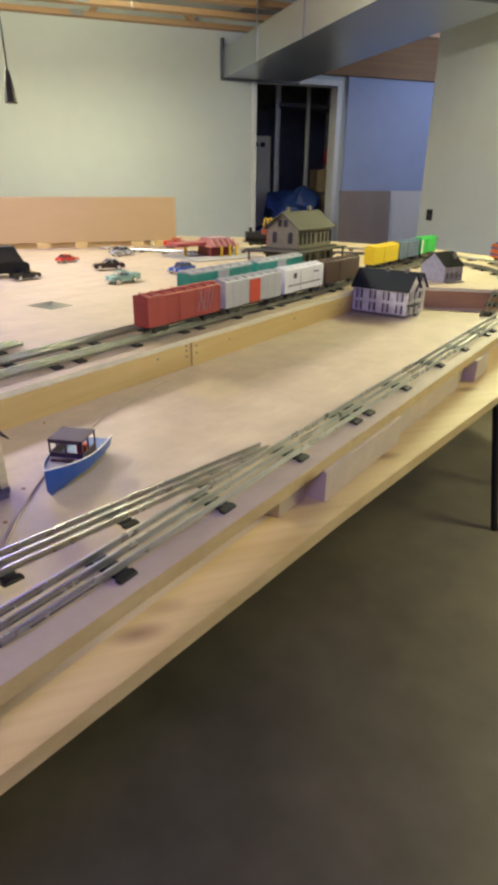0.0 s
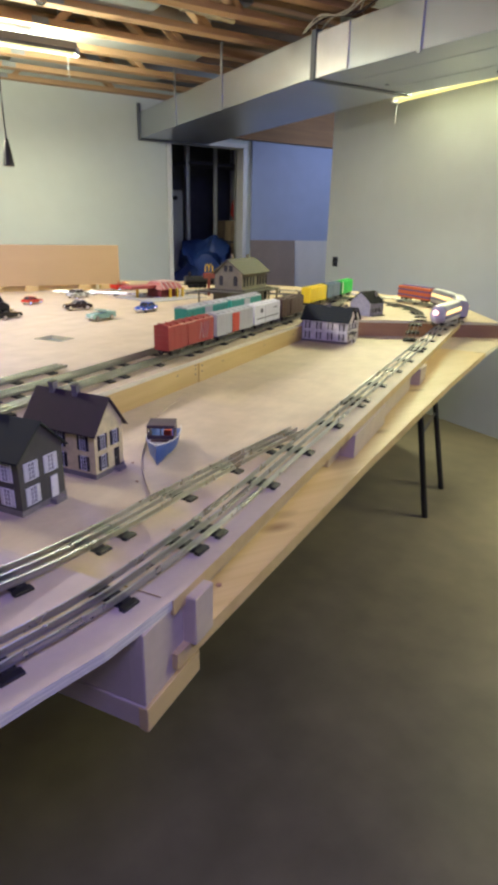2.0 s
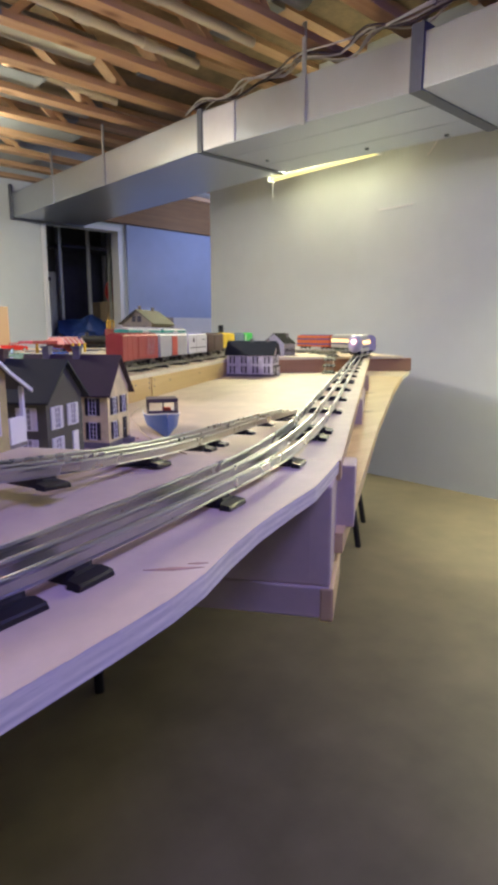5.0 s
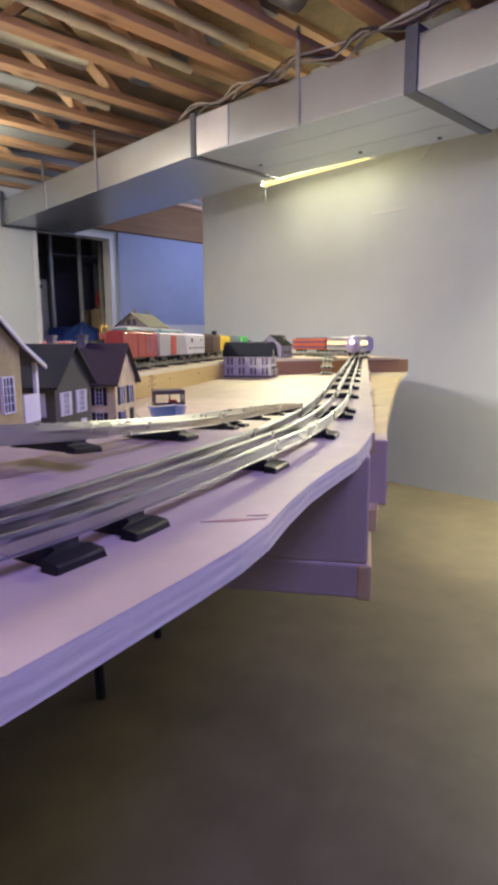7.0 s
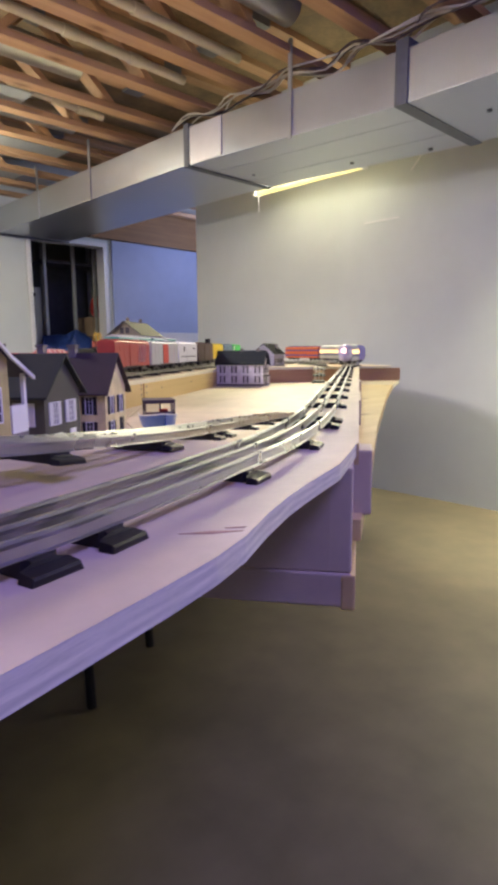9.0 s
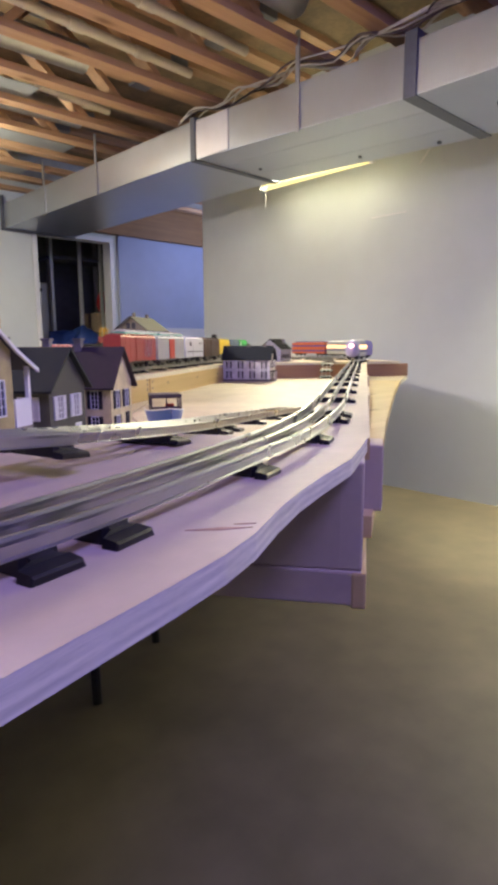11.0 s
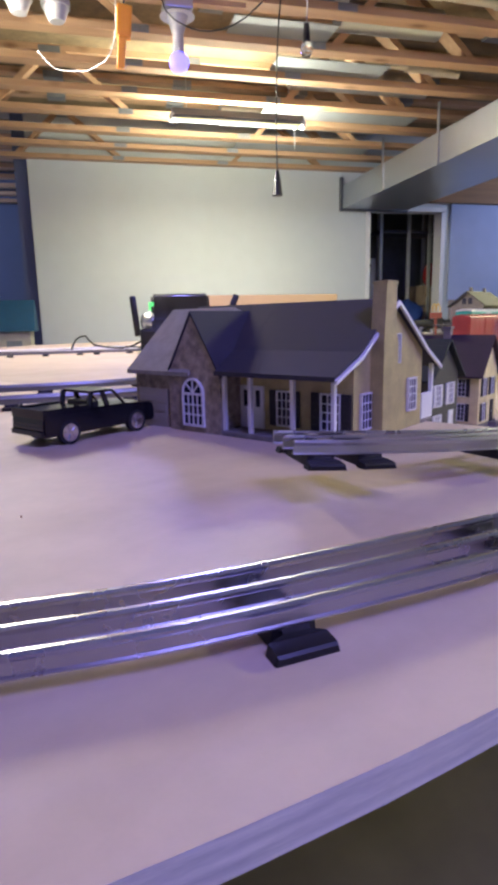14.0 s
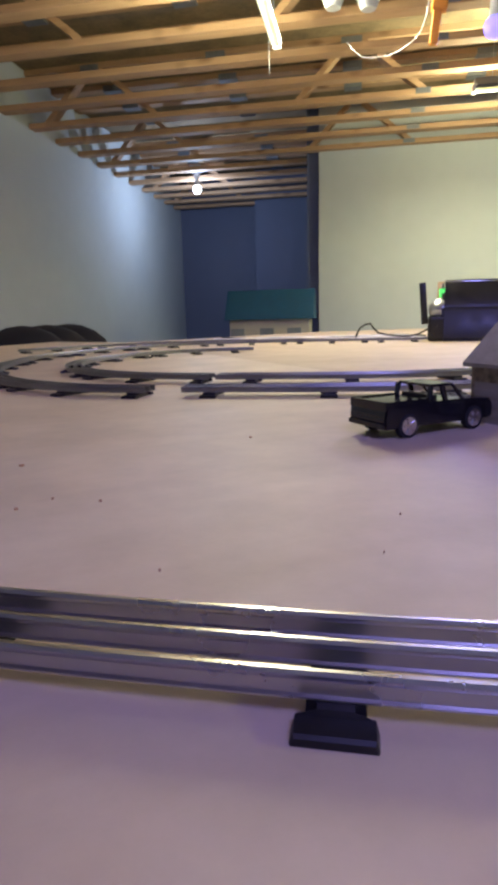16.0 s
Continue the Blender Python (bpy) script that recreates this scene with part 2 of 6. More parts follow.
def cyl(bm, a, b, r0, r1=None, seg=12, caps=True):
    a, b = Vector(a), Vector(b)
    d = b - a
    q = d.to_track_quat("Z", "Y").to_matrix().to_4x4()
    return bmesh.ops.create_cone(bm, cap_ends=caps, segments=seg, radius1=r0, radius2=r0 if r1 is None else r1, depth=d.length,
                                 matrix=Matrix.Translation((a + b) / 2) @ q)["verts"]


def ball(bm, c, r, scale=(1, 1, 1), seg=14):
    return bmesh.ops.create_uvsphere(bm, u_segments=seg, v_segments=seg // 2 + 2, radius=1.0,
                                     matrix=Matrix.LocRotScale(c, None, (r * scale[0], r * scale[1], r * scale[2])))["verts"]


def sweep(bm, path, profile, closed=True):
    """A profile (side, up) swept along a path of (x, y, z); side is to the right of the way."""
    rows = []
    n = len(path)
    for i, p in enumerate(path):
        a, b = Vector(path[max(i - 1, 0)]), Vector(path[min(i + 1, n - 1)])
        d = (b - a).normalized()
        side = d.cross(Vector((0, 0, 1)))
        if side.length < 1e-6:
            side = Vector((1, 0, 0))
        side.normalize()
        up = side.cross(d)
        rows.append([bm.verts.new(Vector(p) + side * s + up * u) for s, u in profile])
    k = len(profile)
    for i in range(n - 1):
        for j in range(k if closed else k - 1):
            bm.faces.new((rows[i][j], rows[i][(j + 1) % k], rows[i + 1][(j + 1) % k], rows[i + 1][j]))
    if closed:
        bm.faces.new(rows[0][::-1])
        bm.faces.new(rows[-1])
    return rows


def pipe(bm, path, r, seg=8):
    return sweep(bm, path, [(r * math.cos(2 * math.pi * i / seg), r * math.sin(2 * math.pi * i / seg)) for i in range(seg)])


def to_mesh(name, bm, material):
    bmesh.ops.recalc_face_normals(bm, faces=bm.faces)
    me = bpy.data.meshes.new(name)
    bm.to_mesh(me)
    bm.free()
    for mm in (material if isinstance(material, (list, tuple)) else [material]):
        me.materials.append(mm)
    return me


def part(name, bm, material, parent=None, label="", smooth=False):
    me = bm if isinstance(bm, bpy.types.Mesh) else to_mesh(name, bm, material)
    if smooth:
        for p in me.polygons:
            p.use_smooth = True
        me.set_sharp_from_angle(angle=radians(35))
    ob = new(name, me)
    if parent is not None:
        ob.parent = parent
    if label:
        ob["label"] = label
    return ob


def thing(name, m, label, category, group=""):
    ob = new(name)
    ob.empty_display_size = 0.05
    ob.matrix_basis = m
    return tagged(ob, label, category, group)


def structure(name, bm, material, label, category, smooth=False):
    return tagged(part(name, bm, material, None, "", smooth), label, category, "", "structure")


def B(*a, **k):
    bm = bmesh.new()
    box(bm, *a, **k)
    return bm


# the table's own axes: u along the plank, v across it
ANG = 35.2
CU, SU = math.cos(radians(ANG)), math.sin(radians(ANG))


def uv(u, v):
    return (u * CU - v * SU, u * SU + v * CU)


LOW, TOP = 0.806, 0.878      # lower and upper board level

# ---- the room ----
bm = bmesh.new()
box(bm, -5.2, 4.2, -4.6, 8.2, -0.1, 0.0)
structure("floor", bm, CONCRETE, "bare brown-grey concrete basement floor with stains", "floor")

structure("wall_east", B(1.262, 1.382, -4.5, 2.605, 0, 2.86), WALL, "white painted drywall lit from above", "wall")
bm = bmesh.new()
box(bm, -2.735, 0.5, 4.3, 4.42, 0, 2.86)
box(bm, 0.5, 1.385, 4.3, 4.42, 2.07, 2.86)
box(bm, 1.385, 4.0, 4.3, 4.42, 0, 2.86)
structure("wall_north", bm, WALL, "white drywall with an open unfinished doorway", "wall")
structure("wall_west", B(-5.0, -4.85, -4.5, 8.1, 0, 2.86), WALL, "long white painted drywall", "wall")
structure("wall_south", B(-4.85, 1.275, -4.6, -4.48, 0, 2.86), WALL, "plain white drywall", "wall")
# the dark end's dimness is put into a darker, bluer wall colour
ALCOVE = mat("dim_blue_alcove_wall", (0.13, 0.15, 0.23), 0.7, var=0.05, scale=1.5, bump=0.05, bscale=160)
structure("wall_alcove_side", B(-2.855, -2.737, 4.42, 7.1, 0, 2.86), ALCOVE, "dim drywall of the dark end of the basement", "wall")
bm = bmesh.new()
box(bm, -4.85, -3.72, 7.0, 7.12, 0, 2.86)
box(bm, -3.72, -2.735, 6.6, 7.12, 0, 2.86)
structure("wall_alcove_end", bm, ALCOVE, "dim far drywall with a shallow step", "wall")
bm = bmesh.new()
box(bm, 1.382, 4.0, 2.485, 2.605, 0, 2.86)
structure("wall_recess_side", bm, WALL, "white drywall return of the recess", "wall")
structure("wall_recess_end", B(3.95, 4.07, 2.6, 4.3, 0, 2.86), WALL, "plain white drywall", "wall")
bm = bmesh.new()
box(bm, 0.49, 0.535, 4.285, 4.435, 0, 2.07)
box(bm, 1.35, 1.395, 4.285, 4.435, 0, 2.07)
box(bm, 0.49, 1.395, 4.285, 4.435, 2.06, 2.105)
structure("door_frame_1", bm, WHITE, "pale unpainted door opening lining", "door frame")
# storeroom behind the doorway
# the unlit room's dimness is put into a dark wall colour
DARKWALL = mat("dim_storeroom_wall", (0.22, 0.24, 0.24), 0.8, var=0.2, scale=2)
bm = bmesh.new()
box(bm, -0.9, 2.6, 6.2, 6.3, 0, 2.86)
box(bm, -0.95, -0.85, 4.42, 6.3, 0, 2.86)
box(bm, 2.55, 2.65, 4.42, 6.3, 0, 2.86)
structure("wall_storeroom", bm, DARKWALL, "unfinished storeroom walls, the room's dimness in their dark grey", "wall")

bm = bmesh.new()
box(bm, -5.0, 4.1, -4.6, 8.15, 2.82, 2.86)
structure("ceiling", bm, SUBFLOOR, "underside of the wooden subfloor above open joists", "ceiling")


def truss(y):
    """Open-web floor truss: flat chords with diagonal webs, along x."""
    t = thing("floor_truss", pose(0, y, 2.415), "open-web wooden floor truss under the subfloor", "floor truss", "ceiling trusses")
    x0, x1 = -4.85, 1.258 if y < 2.6 else 3.95
    if y > 4.29:
        x1 = -2.86
    part("bottom_chord", B(x0, x1, -0.045, 0.045, 0, 0.038, bevel=0.003), TIMBER, t)
    part("top_chord", B(x0, x1, -0.045, 0.045, 0.366, 0.404), TIMBER, t)
    n = 0
    x = x0 + 0.15
    while x < x1 - 0.5:
        for dx in (0, 0.52) if x > -1.9 or int(y * 10) % 3 == 0 else ():
            a, b = (x + dx, 0.04, 0.03), (x + dx + 0.34, 0.04, 0.37)
            if dx:
                a, b = (x + 0.86, 0.0, 0.03), (x + 0.44, 0.0, 0.37)
            d = Vector(b) - Vector(a)
            ang = math.atan2(d.z, d.x)
            bm = bmesh.new()
            box(bm, -d.length / 2, d.length / 2, -0.044, 0.044, -0.018, 0.018,
                m=Matrix.Translation(((a[0] + b[0]) / 2, 0, (a[2] + b[2]) / 2)) @ Matrix.Rotation(-ang, 4, "Y"))
            part("web", bm, TIMBER, t)
        x += 1.9
    x = x0 + 0.15
    while x < x1 - 0.5:
        part("nail_plate", B(x + 0.3, x + 0.44, -0.0465, 0.0465, 0.35, 0.395), PLATE, t, "galvanised toothed plate")
        if int(x * 10) % 3 == 0:
            part("nail_plate", B(x + 0.8, x + 0.9, -0.0465, 0.0465, 0.004, 0.04), PLATE, t, "galvanised toothed plate")
        x += 0.95
    return t


y = -4.25
while y < 7.0:
    truss(y)
    y += 0.406

# ---- duct and fixtures ----
duct = thing("air_duct", pose(0, 0, 2.06), "long rectangular galvanised air duct hung below the joists", "air duct")
for y0, y1, d in ((-4.4, -0.075, -0.04), (-0.045, 1.395, 0.0), (1.425, 4.28, 0.012)):
    bm = bmesh.new()
    vs = box(bm, 0.216, 0.925, y0, y1, 0.0, 0.22, bevel=0.004)
    for w in bm.verts:
        w.co.z += min(0.0, max(-0.058, (w.co.y - 1.35) * 0.045)) if y0 < 1.4 else 0.004
    part("duct_section", bm, GALV, duct)
for yy, w, mt in ((-0.06, 0.03, GALV_DARK), (1.41, 0.022, GALV_DARK)):
    bm = bmesh.new()
    box(bm, 0.205, 0.936, yy - w, yy + w, -0.064 if yy < 0 else -0.008, 0.2 if yy < 0 else 0.235)
    part("joint_flange", bm, mt, duct, "dark taped duct joint")
for yy in (-1.6, 0.58, 2.55, 3.4):
    bm = bmesh.new()
    box(bm, 0.208, 0.2155, yy - 0.012, yy + 0.012, -0.002 if yy > 1.4 else -0.045, 0.42)
    part("hanger_strap", bm, GALV, duct, "thin metal hanger strap")
part("end_flange", B(0.196, 0.222, 4.26, 4.298, -0.012, 0.3), GALV_DARK, duct, "dark duct end flange")
part("end_flange", B(0.222, 0.94, 4.26, 4.298, -0.012, 0.012), GALV_DARK, duct, "dark duct end flange")
bm = bmesh.new()
box(bm, 0.209, 0.2155, 1.1, 1.38, -0.004, 0.205)
part("patch_panel", bm, mat("bright_sheet", (0.8, 0.8, 0.85), 0.35, 0.5, 0.06, 3), duct, "brighter sheet metal patch")
for xx in (0.42, 0.7):
    bm = bmesh.new()
    vs = box(bm, xx - 0.003, xx + 0.003, -0.03, 1.385, -0.0015, 0.004)
    for w in bm.verts:
        w.co.z += min(0.0, max(-0.058, (w.co.y - 1.35) * 0.045))
    part("seam", bm, GALV, duct)
for sx, sy, sz in ((0.8, 0.62, -0.034), (0.55, -0.3, -0.06), (0.85, 0.15, -0.055), (0.62, 1.25, -0.006)):
    bm = bmesh.new()
    cyl(bm, (sx, sy, sz - 0.006), (sx, sy, sz + 0.002), 0.012)
    part("screw_head", bm, GALV_DARK, duct)

TUBE_GLOW = mat("lit_tube", (0.12, 0.12, 0.1), 0.5, var=0, emit=(1.0, 0.78, 0.22), power=0.95)
BULB_GLOW = mat("lit_violet_bulb", (0.08, 0.05, 0.3), 0.5, var=0, emit=(0.13, 0.1, 1.0), power=2.6)
BULB_WHITE = mat("lit_white_bulb", (1, 1, 1), 0.5, var=0, emit=(0.75, 0.8, 1.0), power=14)


def tube_light(m, length, label, tubes=(-0.014, 0.014), side_shield=True, hang=0.26):
    t = thing("tube_light", m, label, "tube light", "tube lights")
    h = length / 2
    bm = bmesh.new()
    w = 0.032 if len(tubes) > 1 else 0.018
    prism(bm, [(-w, 0), (w, 0), (w - 0.01, 0.04), (0.01 - w, 0.04)], -h, h, Matrix.Rotation(radians(90), 4, "Y") @ Matrix.Rotation(radians(90), 4, "Z"))
    part("housing", bm, GALV, t)
    # side wings added to keep the tubes' direct light off holders and joists
    for s in (-1, 1) if side_shield else ():
        bm = bmesh.new()
        prism(bm, [(s * (w - 0.006), 0.0), (s * (w + 0.006), -0.024), (s * (w + 0.007), -0.022), (s * (w - 0.006), 0.002)], -h, h, Matrix.Rotation(radians(90), 4, "Y") @ Matrix.Rotation(radians(90), 4, "Z"))
        part("side_shield", bm, PLATE, t, "sloping sheet metal wing, added as a light shield")
    for s in tubes:
        bm = bmesh.new()
        cyl(bm, (-h + 0.02, s, -0.022), (h - 0.02, s, -0.022), 0.013)
        ob = part("tube", bm, TUBE_GLOW, t, "glowing warm tube", True)
        ob.visible_shadow = False
    for e in (-h, h):
        part("end_cap", B(e - 0.012, e + 0.012, -w, w, -0.036, 0.01, bevel=0.003), WHITE, t)
    bm = bmesh.new()
    cyl(bm, (h - 0.05, 0.03, -0.02), (h - 0.05, 0.03, -0.16), 0.002, seg=6)
    part("pull_chain", bm, GALV, t)
    for e in (-h + 0.1, h - 0.1):
        bm = bmesh.new()
        cyl(bm, (e, 0, 0.04), (e, 0, hang), 0.002, seg=6)
        part("hanging_chain", bm, GALV, t)
    return t


tube_light(pose(-1.235, 2.63, 2.31), 0.9, "hanging twin fluorescent tube light, switched on")
tube_light(pose(-2.74, 1.02, 2.21, 0, 0, 90), 0.9, "hanging single fluorescent tube light, switched on", (0.0,))
tube_light(pose(1.01, 1.15, 2.088, 0, 0, 90), 0.92, "fluorescent tube light tucked beside the duct, switched on", side_shield=False, hang=0.36)
# out-of-view fixture, added to hold the second pair of duct lamps
tube_light(pose(1.01, -0.956, 2.028, 0, 0, 90), 0.92, "fluorescent tube light tucked beside the duct, switched on", side_shield=False, hang=0.42)


def bulb(x, y, z, glow, label):
    t = thing("light_bulb", pose(x, y, z), label, "light bulb")
    bm = bmesh.new()
    cyl(bm, (0, 0, 0.12), (0, 0, 0.2), 0.024, 0.05, seg=16)
    cyl(bm, (0, 0, 0.188), (0, 0, 0.2), 0.075, 0.06, seg=24)
    part("lamp_holder", bm, PORCELAIN, t, "white porcelain lamp holder", True)
    bm = bmesh.new()
    cyl(bm, (0, 0, 0.03), (0, 0, 0.12), 0.026, 0.022, seg=16)
    part("bulb_base", bm, PORCELAIN, t, "", True)
    bm = bmesh.new()
    ball(bm, (0, 0, 0.012), 0.042)
    ob = part("bulb_globe", bm, glow, t, "glowing globe", True)
    ob.visible_shadow = False
    bm = bmesh.new()
    box(bm, -0.06, 0.06, -0.06, 0.06, 0.2, 0.24, bevel=0.006)
    part("junction_box", bm, GALV, t)
    bm = bmesh.new()
    box(bm, -0.3, 0.3, -0.02, 0.02, 0.24, 0.262)
    part("mounting_batten", bm, TIMBER, t)
    return t


bulb(-1.838, 1.265, 2.075, BULB_GLOW, "smart bulb glowing violet in a white holder")
bulb(-4.065, 4.975, 2.29, BULB_WHITE, "cool white bulb lit in a ceiling holder")

# ---- the layout table ----
table = thing("train_layout_table", pose(0, 0, 0), "home-built plywood model railway table on folding legs", "train table")
T0 = TOP - 0.012


def sheet(name, pts, z0, z1, label, top=PLY):
    bm = bmesh.new()
    prism(bm, pts, z0, z1)
    ob = part(name, bm, [top, PLY_EDGE], table, label)
    for p in ob.data.polygons:
        p.material_index = 0 if abs(p.normal.z) > 0.5 else 1
    return ob


EDGE = [(-1.7476, -1.2523), (-1.8, -1.2815), (-1.85, -1.308), (-1.88, -1.319), (-1.91, -1.33), (-1.945, -1.344), (-1.98, -1.361), (-2.013, -1.379), (-2.04, -1.390), (-2.07, -1.399), (-2.1, -1.407),
        (-2.135, -1.416), (-2.165, -1.423), (-2.19, -1.430), (-2.22, -1.438), (-2.26, -1.447), (-2.33, -1.461), (-2.42, -1.477), (-2.55, -1.5), (-2.75, -1.53), (-2.95, -1.55)]
UE = -2.172
VB = 0.585
near = EDGE + [(-3.4, -1.6), (-3.8, -1.3), (-4.0, -0.6), (-4.05, 0.6), (-3.9, 1.35), uv(UE, 2.9), uv(UE, 0.0)]
sheet("near_tabletop", near, T0, TOP, "pale sanded plywood with a curved white-edged cut")
up = [uv(UE + 0.002, VB + 0.0), uv(-0.03, VB), (-0.2, 0.36), (0.349, 0.03), (0.6, 0.42), (0.74, 0.72), (0.76, 1.05), (0.66, 1.5),
      (0.42, 1.95), (0.0, 2.45), (-0.6, 2.75), (-1.3, 2.7), (-2.6, 2.1), uv(UE + 0.002, 2.85)]
HOLE = [(-1.603, 0.398), (-1.53, 0.302), (-1.463, 0.354), (-1.526, 0.453)]
bm = bmesh.new()
ov = [bm.verts.new((x, y, TOP)) for x, y in up]
hv = [bm.verts.new((x, y, TOP)) for x, y in HOLE]
oe = [bm.edges.new((ov[i], ov[(i + 1) % len(ov)])) for i in range(len(ov))]
he = [bm.edges.new((hv[i], hv[(i + 1) % 4])) for i in range(4)]
bmesh.ops.triangle_fill(bm, use_beauty=True, use_dissolve=False, edges=oe + he)
r = bmesh.ops.extrude_face_region(bm, geom=list(bm.faces))
bmesh.ops.translate(bm, vec=(0, 0, T0 - TOP), verts=[v for v in r["geom"] if isinstance(v, bmesh.types.BMVert)])
ob = part("upper_tabletop", bm, [PLY_TAN, PLY_EDGE], table, "pale plywood sheet with a square cut-out")
for p in ob.data.polygons:
    p.material_index = 0 if abs(p.normal.z) > 0.5 else 1
low = [uv(UE + 0.004, -0.018), uv(-1.9, -0.033), uv(-1.5, -0.053), uv(-1.1, -0.08), uv(-0.7, -0.107), uv(-0.1, -0.159), (0.42, 0.03), (-0.06, 0.5), uv(0.05, VB + 0.05), uv(UE + 0.004, VB + 0.05)]
sheet("lower_tabletop", low, LOW - 0.016, LOW, "pale plywood lower board")
strip = [uv(UE + 0.003, -0.0195), uv(-1.9, -0.0345), uv(-1.5, -0.0545), uv(-1.1, -0.0815), uv(-0.7, -0.1085), uv(-0.1, -0.1605), uv(-0.1, 0.02), uv(UE + 0.003, 0.02)]
bm = bmesh.new()
prism(bm, strip, LOW - 0.0165, LOW + 0.003)
part("outer_board", bm, PINE, table, "tan pine board along the outer edge")
# the plank that carries the main line over the lower board
bm = bmesh.new()
prism(bm, [uv(UE + 0.003, -0.016), uv(0.2, -0.02), uv(0.2, 0.06), uv(UE + 0.003, 0.055)], TOP - 0.019, TOP - 0.0005)
ob = part("track_plank", bm, [PLY, PINE], table, "narrow plywood plank carrying the main line")
for p in ob.data.polygons:
    p.material_index = 0 if abs(p.normal.z) > 0.5 else 1


def board(name, a, b, z0, z1, thick, material, label):
    """An upright board from a to b; its face is to the right of the way, and it is thick to the left."""
    d = Vector((b[0] - a[0], b[1] - a[1]))
    bm = bmesh.new()
    box(bm, 0, d.length, 0, thick, 0, z1 - z0, bevel=0.002)
    ob = part(name, bm, material, table, label)
    ob.matrix_basis = Matrix.Translation((a[0], a[1], z0)) @ Matrix.Rotation(math.atan2(d.y, d.x), 4, "Z")
    return ob


board("step_board", uv(UE + 0.01, VB), uv(-1.083, VB), LOW, T0, 0.038, PINE, "knotty pine board")
board("step_board", uv(-1.081, VB - 0.003), uv(-0.03, VB - 0.003), LOW, T0, 0.038, PINE, "knotty pine board")
for a, b in (((-0.37, 0.446), (0.2, 0.142)), ((0.2, 0.142), (0.41, 0.02))):
    board("fascia_board", a, b, LOW, T0, 0.038, PINE_BROWN, "brown stained board")
board("end_panel", uv(-2.22, 0.5), uv(-2.22, -0.011), 0.778, T0, 0.02, PLY, "plywood end panel under the curved top")
board("end_beam", uv(-2.222, 0.5), uv(-2.222, -0.012), 0.749, 0.778, 0.05, PLY, "rough pale timber beam")
board("side_panel", uv(-2.22, -0.012), uv(-2.144, -0.012), 0.778, T0, 0.02, PLY, "plywood side panel")
board("side_beam", uv(-2.2225, -0.0155), uv(-2.115, -0.0155), 0.747, 0.7775, 0.012, PINE, "rough timber beam end")
board("splice_block", uv(-2.145, -0.0285), uv(-2.105, -0.0285), LOW + 0.001, LOW + 0.062, 0.0265, PLY, "pale block screwed across the joint")
# sawn blocks that carry the plank, standing on the outer board
for u0, u1, v0, v1 in ((-1.57, -1.5, 0.008, 0.05), (-1.495, -1.225, -0.022, 0.03), (-1.22, -0.86, -0.01, 0.04), (-0.815, -0.79, 0.002, 0.045), (-0.788, -0.69, -0.026, 0.03)):
    x, yy = uv(u0, v0)
    ob = part("riser_block", B(0, u1 - u0, 0, v1 - v0, 0, TOP - 0.0195 - LOW - 0.003, bevel=0.0015), PLY, table, "pale sawn block under the plank")
    ob.matrix_basis = pose(x, yy, LOW + 0.003, 0, 0, ANG)


# unseen sheet added below the cut-out: stops light, keeps the hole black
board("hole_light_stop", (-1.731, 0.102), (-1.131, 0.522), 0.79, 0.808, 0.24, BLACK_MATT, "added black sheet that stops light through the cut-out")


def leg(foot, top, r=0.014):
    bm = bmesh.new()
    cyl(bm, (*foot, 0.0), (*top, 0.785), r, seg=10)
    part("leg", bm, BLACK, table, "black steel folding leg", True)


leg((0, 0), (-0.07, 0.1))
leg((0.32, 0.205), (0.22, 0.31))
leg((-1.46, -0.2), (-1.44, -0.13))
leg((-1.15, -0.03), (-1.16, 0.02))
leg((-2.9, 0.4), (-2.9, 0.45))
leg((-1.3, 1.9), (-1.3, 1.85))
leg((-0.2, 1.9), (-0.2, 1.85))
leg((-3.4, -0.9), (-3.4, -0.85))
bm = bmesh.new()
pipe(bm, [(-0.035, 0.05, 0.4), (0.26, 0.26, 0.4)], 0.008)
part("leg_brace", bm, BLACK, table)

# ---- track ----
TIE_MESH = None


def tie_mesh():
    """One pressed tie: a narrow waist and two wide feet with lowered lips, as rows across."""
    bm = bmesh.new()
    half = [(0.0286, 0.0116, 0.0024), (0.0276, 0.012, 0.0034), (0.0208, 0.012, 0.0042), (0.0202, 0.0056, 0.0058), (0.0186, 0.0056, 0.0066), (0.0176, 0.0088, 0.0069)]
    rows = [(-y, w, z) for y, w, z in half] + half[::-1]
    secs = [[bm.verts.new(p) for p in ((-w, y, 0), (w, y, 0), (w * 0.92, y, z), (-w * 0.92, y, z))] for y, w, z in rows]
    for a, c in zip(secs, secs[1:]):
        for k in range(4):
            bm.faces.new((a[k], a[(k + 1) % 4], c[(k + 1) % 4], c[k]))
    bm.faces.new(secs[0][::-1])
    bm.faces.new(secs[-1])
    bmesh.ops.recalc_face_normals(bm, faces=bm.faces[:])
    return to_mesh("tie", bm, TIE)


TIE_MESH = tie_mesh()
RAIL_PROFILE = [(-0.0017, 0), (0.0017, 0), (0.0017, 0.0005), (0.0005, 0.001), (0.0005, 0.0052), (0.001, 0.0059), (0.0013, 0.0071),
                (0.0008, 0.0084), (-0.0008, 0.0084), (-0.0013, 0.0071), (-0.001, 0.0059), (-0.0005, 0.0052), (-0.0005, 0.001), (-0.0017, 0.0005)]


